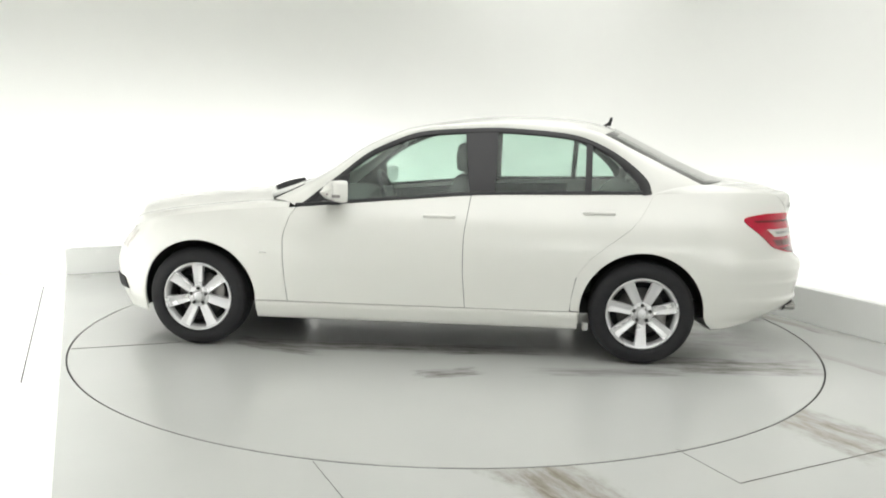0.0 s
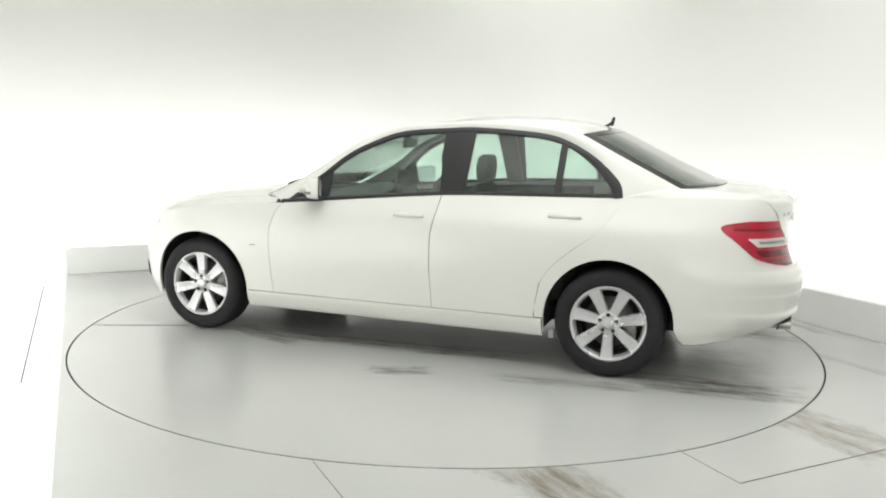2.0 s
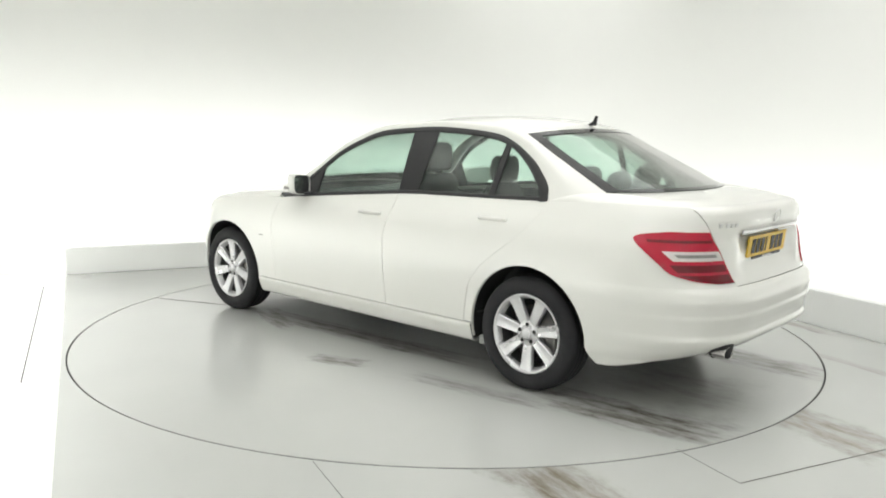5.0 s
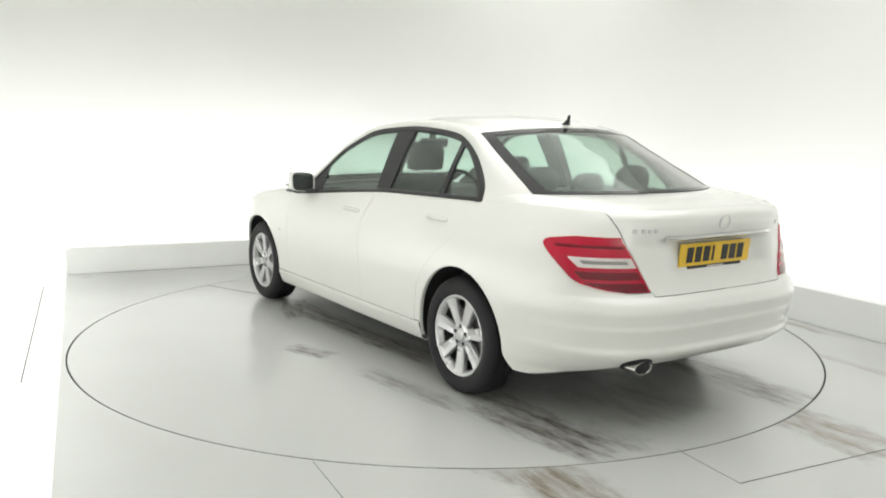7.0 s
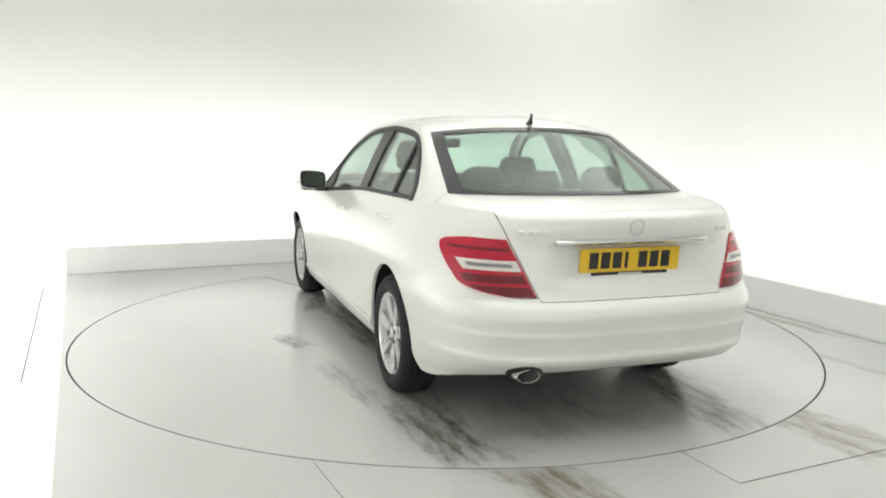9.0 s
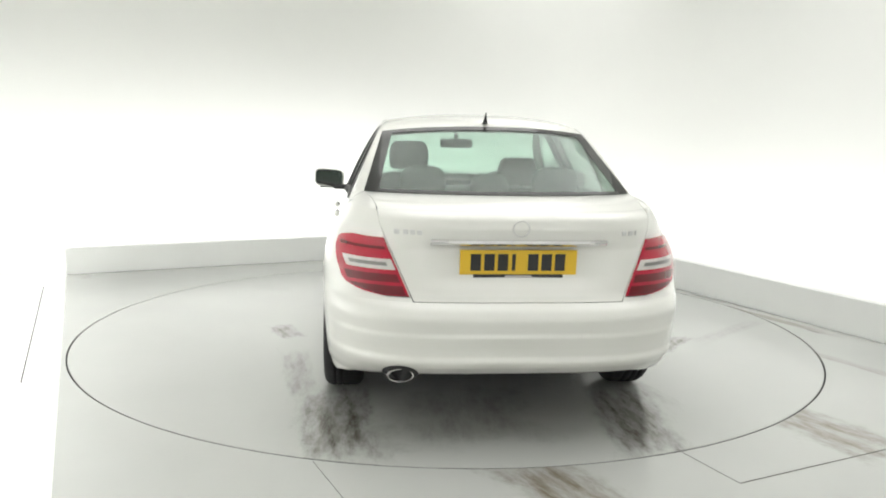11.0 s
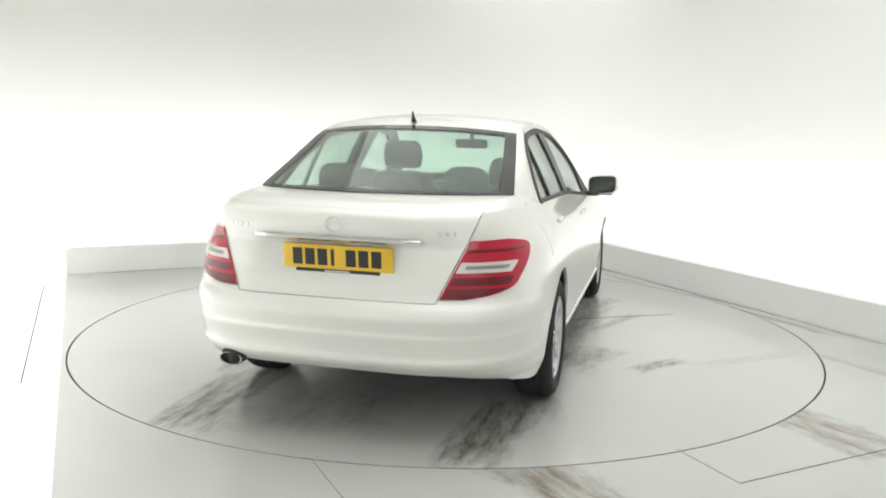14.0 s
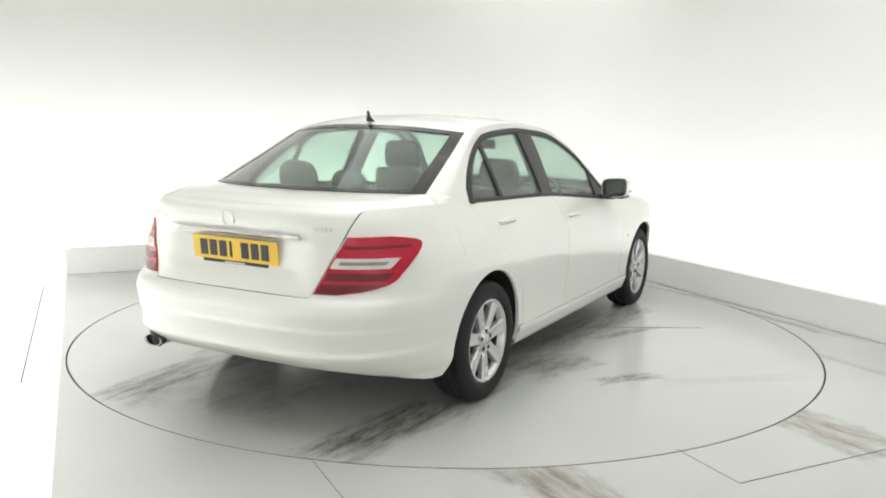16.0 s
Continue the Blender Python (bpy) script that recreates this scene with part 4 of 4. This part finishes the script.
def build_wheel(car, x, s, turn):
    wh = new("wheel")
    wh.parent = car
    wh.matrix_basis = pose(x + (0.012 if x > 0 else 0.0), s * (0.758 if x > 0 else 0.776), 0.316, 0, 0, 0 if s > 0 else 180) @ pose(0, 0, 0, 0, turn, 0)
    tagged(wh, "silver seven-spoke alloy wheel with a black tyre")
    # outer side is +y in the wheel's space
    lathe("tyre", [(0.217, 0.083), (0.223, 0.094), (0.242, 0.102), (0.268, 0.104), (0.290, 0.097), (0.304, 0.083), (0.312, 0.066), (0.3155, 0.045), (0.311, 0.043), (0.311, 0.037), (0.316, 0.035),
                   (0.316, 0.012), (0.311, 0.010), (0.311, 0.004), (0.316, 0.002), (0.316, -0.03), (0.311, -0.032), (0.311, -0.038), (0.315, -0.04), (0.314, -0.07), (0.305, -0.09), (0.28, -0.106), (0.24, -0.104), (0.216, -0.095)], RUBBER, wh, "black rubber tyre")
    lathe("rim_barrel", [(0.186, -0.09), (0.190, 0.02), (0.193, 0.06), (0.1973, 0.0735)], SHADEDALLOY, wh, "inner barrel painted as alloy in shade")
    rim = lathe("rim", [(0.190, 0.050), (0.1955, 0.0705), (0.198, 0.074), (0.204, 0.086), (0.213, 0.092), (0.2195, 0.090), (0.219, 0.082)], ALLOY, wh, "silver alloy rim")
    back = lathe("brake_disc", [(0.0, 0.03), (0.06, 0.03), (0.065, 0.012), (0.145, 0.010), (0.147, -0.005)], STEEL, wh, "grey brake disc")
    lathe("wheel_well", [(0.0, -0.03), (0.182, -0.03)], LINER, wh, "black wheel back")
    box("brake_caliper", (0.07, 0.06, 0.13), (-0.118 if x > 0 else 0.118, 0.0, 0.03), LAMPGREY, wh, "grey brake caliper", 0.015)
    # spokes
    sp = None
    for k in range(7):
        bm = bmesh.new()
        sec = [(0.042, 0.023, 0.066), (0.070, 0.0275, 0.073), (0.103, 0.030, 0.076), (0.150, 0.033, 0.079), (0.180, 0.0350, 0.082), (0.192, 0.0375, 0.084), (0.2035, 0.044, 0.0865)]
        rows = []
        for r, w, y in sec:
            rows.append([bm.verts.new(p) for p in ((-w, y - 0.03, r), (-w, y - 0.006, r), (-w + 0.005, y, r), (0, y - 0.0025, r), (w - 0.005, y, r), (w, y - 0.006, r), (w, y - 0.03, r))])
        for a, b in zip(rows[:-1], rows[1:]):
            for i in range(6):
                bm.faces.new((a[i], a[i + 1], b[i + 1], b[i]))
        bmesh.ops.recalc_face_normals(bm, faces=bm.faces)
        if sum(f.normal.y * f.calc_area() for f in bm.faces) < 0:
            bmesh.ops.reverse_faces(bm, faces=bm.faces)
        bmesh.ops.transform(bm, matrix=pose(0, 0, 0, 0, k * 360 / 7, 0), verts=bm.verts)
        part("spoke", bm, ALLOY, wh)
    lathe("hub", [(0.0, 0.078), (0.03, 0.078), (0.034, 0.074), (0.057, 0.074), (0.070, 0.070), (0.073, 0.058), (0.073, 0.03)], ALLOY, wh, "silver hub")
    cap = lathe("hub_cap", [(0.0, 0.084), (0.026, 0.084), (0.033, 0.081), (0.035, 0.074)], ALLOY, wh, "round silver hub cap", 32)
    for k in range(5):
        a = 2 * math.pi * k / 5 + math.pi / 2 + radians(turn)
        b = lathe("wheel_bolt", [(0.0, 0.0745), (0.011, 0.0745), (0.0115, 0.0765)], BLACK, wh, "dark recessed wheel bolt", 12)
        b.matrix_basis = pose(0.050 * math.cos(a), 0.0015, 0.050 * math.sin(a))


def rounded(name, sections, material, parent, label="", pw=0.55, n=28):
    """A soft body through sections (centre x, y, z, half depth x, half width y) stacked upwards."""
    cols = []
    for cx, cy, cz, hx, hy in sections:
        cols.append([Vector((cx + hx * abs(math.cos(t)) ** pw * math.copysign(1, math.cos(t)), cy + hy * abs(math.sin(t)) ** pw * math.copysign(1, math.sin(t)), cz)) for t in np.linspace(0, 2 * math.pi, n + 1)])
    v, f = grid(cols)
    k = len(cols[0])
    f += [tuple(range(k - 1)), tuple(range(len(v) - k, len(v) - 1))]
    cx, cy, cz = (sum(sec[i] for sec in sections) / len(sections) for i in range(3))
    return put(name, mesh(name, v, f, material, True, (cx, cy, cz)), parent, label)


def build_interior(car):
    sheet("cabin_floor", [[Vector((x, y, 0.36)) for y in (0.8, 0, -0.8)] for x in (0.95, 0, -1.0)], PLASTIC, car, "dark cabin carpet", t=0.01)

    def seat(x, y, dz=0.0):
        st = new("seat")
        st.parent = car
        tagged(st, "grey leather front seat with head restraint")
        rounded("cushion", [(x + 0.22, y, 0.40, 0.24, 0.25), (x + 0.22, y, 0.52, 0.26, 0.26), (x + 0.22, y, 0.57, 0.24, 0.24)], FABRIC, st)
        rounded("backrest", [(x - 0.02, y, 0.50, 0.08, 0.25), (x - 0.08, y, 0.70, 0.085, 0.26), (x - 0.15, y, 0.92 - dz, 0.075, 0.25), (x - 0.19, y, 1.04 - dz, 0.065, 0.22), (x - 0.205, y, 1.09 - dz, 0.05, 0.17), (x - 0.21, y, 1.105 - dz, 0.03, 0.12)], FABRIC, st)
        rounded("head_restraint", [(x - 0.215, y, 1.125 - dz, 0.03, 0.10), (x - 0.21, y, 1.14 - dz, 0.05, 0.125), (x - 0.21, y, 1.22 - dz, 0.058, 0.135), (x - 0.215, y, 1.285 - dz, 0.05, 0.12), (x - 0.218, y, 1.31 - dz, 0.03, 0.09)], FABRIC, st)
        for dy in (0.06, -0.06):
            box("restraint_post", (0.012, 0.012, 0.08), (x - 0.21, y + dy, 1.11 - dz), STEEL, st, "steel post", 0.003)
    seat(-0.05, 0.37)
    seat(-0.05, -0.37, 0.10)
    rb = new("rear_bench")
    rb.parent = car
    tagged(rb, "grey leather rear bench with low head restraints")
    rounded("cushion", [(-0.85, 0, 0.38, 0.25, 0.64), (-0.85, 0, 0.54, 0.27, 0.65), (-0.85, 0, 0.60, 0.24, 0.62)], FABRIC, rb, pw=0.3)
    rounded("backrest", [(-1.05, 0, 0.5, 0.09, 0.64), (-1.15, 0, 0.75, 0.09, 0.66), (-1.31, 0, 0.98, 0.08, 0.63), (-1.37, 0, 1.05, 0.06, 0.58), (-1.39, 0, 1.065, 0.03, 0.55)], FABRIC, rb, pw=0.3)
    for y, w in ((0.36, 0.125), (-0.36, 0.125), (0.0, 0.11)):
        h = 0.0 if y else -0.04
        rounded("head_restraint", [(-1.40, y, 1.055, 0.04, w * 0.9), (-1.40, y, 1.085, 0.055, w), (-1.405, y, 1.125 + h, 0.055, w), (-1.41, y, 1.165 + h, 0.048, w * 0.92), (-1.415, y, 1.19 + h, 0.036, w * 0.76), (-1.42, y, 1.205 + h, 0.018, w * 0.45)], FABRIC, rb, pw=0.7)
    cols = [[Vector((x, y, z)) for y in np.linspace(0.66, -0.66, 9)] for x, z in ((-1.38, 1.035), (-1.5, 1.045), (-1.75, 1.055), (-1.82, 1.052))]
    sheet("parcel_shelf", cols, PLASTIC, car, "dark grey parcel shelf", out=(-1.5, 0, 0), t=0.01)
    # dashboard, wheel and mirror
    cols = []
    for y in np.linspace(0.72, -0.72, 17):
        hump = 0.03 * math.exp(-((y + 0.37) / 0.2) ** 2)
        cols.append([Vector((0.92, y, 0.90)), Vector((0.75, y, 0.935 + hump * 0.5)), Vector((0.55, y, 0.935 + hump)), Vector((0.46, y, 0.90 + hump)), Vector((0.44, y, 0.80)), Vector((0.50, y, 0.60)), Vector((0.60, y, 0.45))])
    sheet("dashboard", cols, PLASTIC, car, "dark grey dashboard", t=0.01)
    bm = bmesh.new()
    R, r = 0.185, 0.015
    vs = [[bm.verts.new(((R + r * math.cos(b)) * math.cos(a), (R + r * math.cos(b)) * math.sin(a), r * math.sin(b))) for b in np.linspace(0, 2 * math.pi, 9)[:-1]] for a in np.linspace(0, 2 * math.pi, 37)[:-1]]
    for i in range(36):
        for j in range(8):
            bm.faces.new((vs[i][j], vs[(i + 1) % 36][j], vs[(i + 1) % 36][(j + 1) % 8], vs[i][(j + 1) % 8]))
    bmesh.ops.transform(bm, matrix=pose(0.36, -0.37, 0.90, 0, -66, 0), verts=bm.verts)
    sw = part("steering_wheel", bm, TRIM, car, "black steering wheel", True)
    box("wheel_boss", (0.06, 0.30, 0.10), (0.375, -0.37, 0.90), TRIM, sw, "black steering wheel boss", 0.02, (0, 24, 0))
    box("inner_mirror", (0.03, 0.235, 0.065), (0.20, 0.0, 1.290), TRIM, car, "black inner mirror", 0.02, (0, -10, 0), 4)
    box("mirror_stem", (0.05, 0.03, 0.06), (0.22, 0.0, 1.335), TRIM, car, "black mirror stem", 0.008)
    box("centre_console", (0.75, 0.22, 0.20), (0.05, 0, 0.48), PLASTIC, car, "dark centre console", 0.03)
    for s in (1, -1):
        # B-pillar inside and belt webbing
        cols = [[Vector((x + 0.06 * (z - 1.0), s * (glass_y(z) - 0.035), z)) for z in np.linspace(1.0, 1.39, 8)] for x in (-0.33, -0.45)]
        sheet("pillar_lining", cols, PLASTIC, car, "grey centre pillar lining", t=0.02)


def motions(car, table):
    rows, disc = [], []
    for i in range(33):
        t = i * 0.5
        a = heading(t)
        m = pose(0, 0, 0, 0, 0, a)
        rows.append((t, m @ Matrix.Translation(-OFF)))
        disc.append((t, Matrix.Translation(AXIS) @ m))
    walk(car, rows)
    walk(table, disc)


build_stage()
build_room()
table = build_turntable()
car = build_car()
motions(car, table)
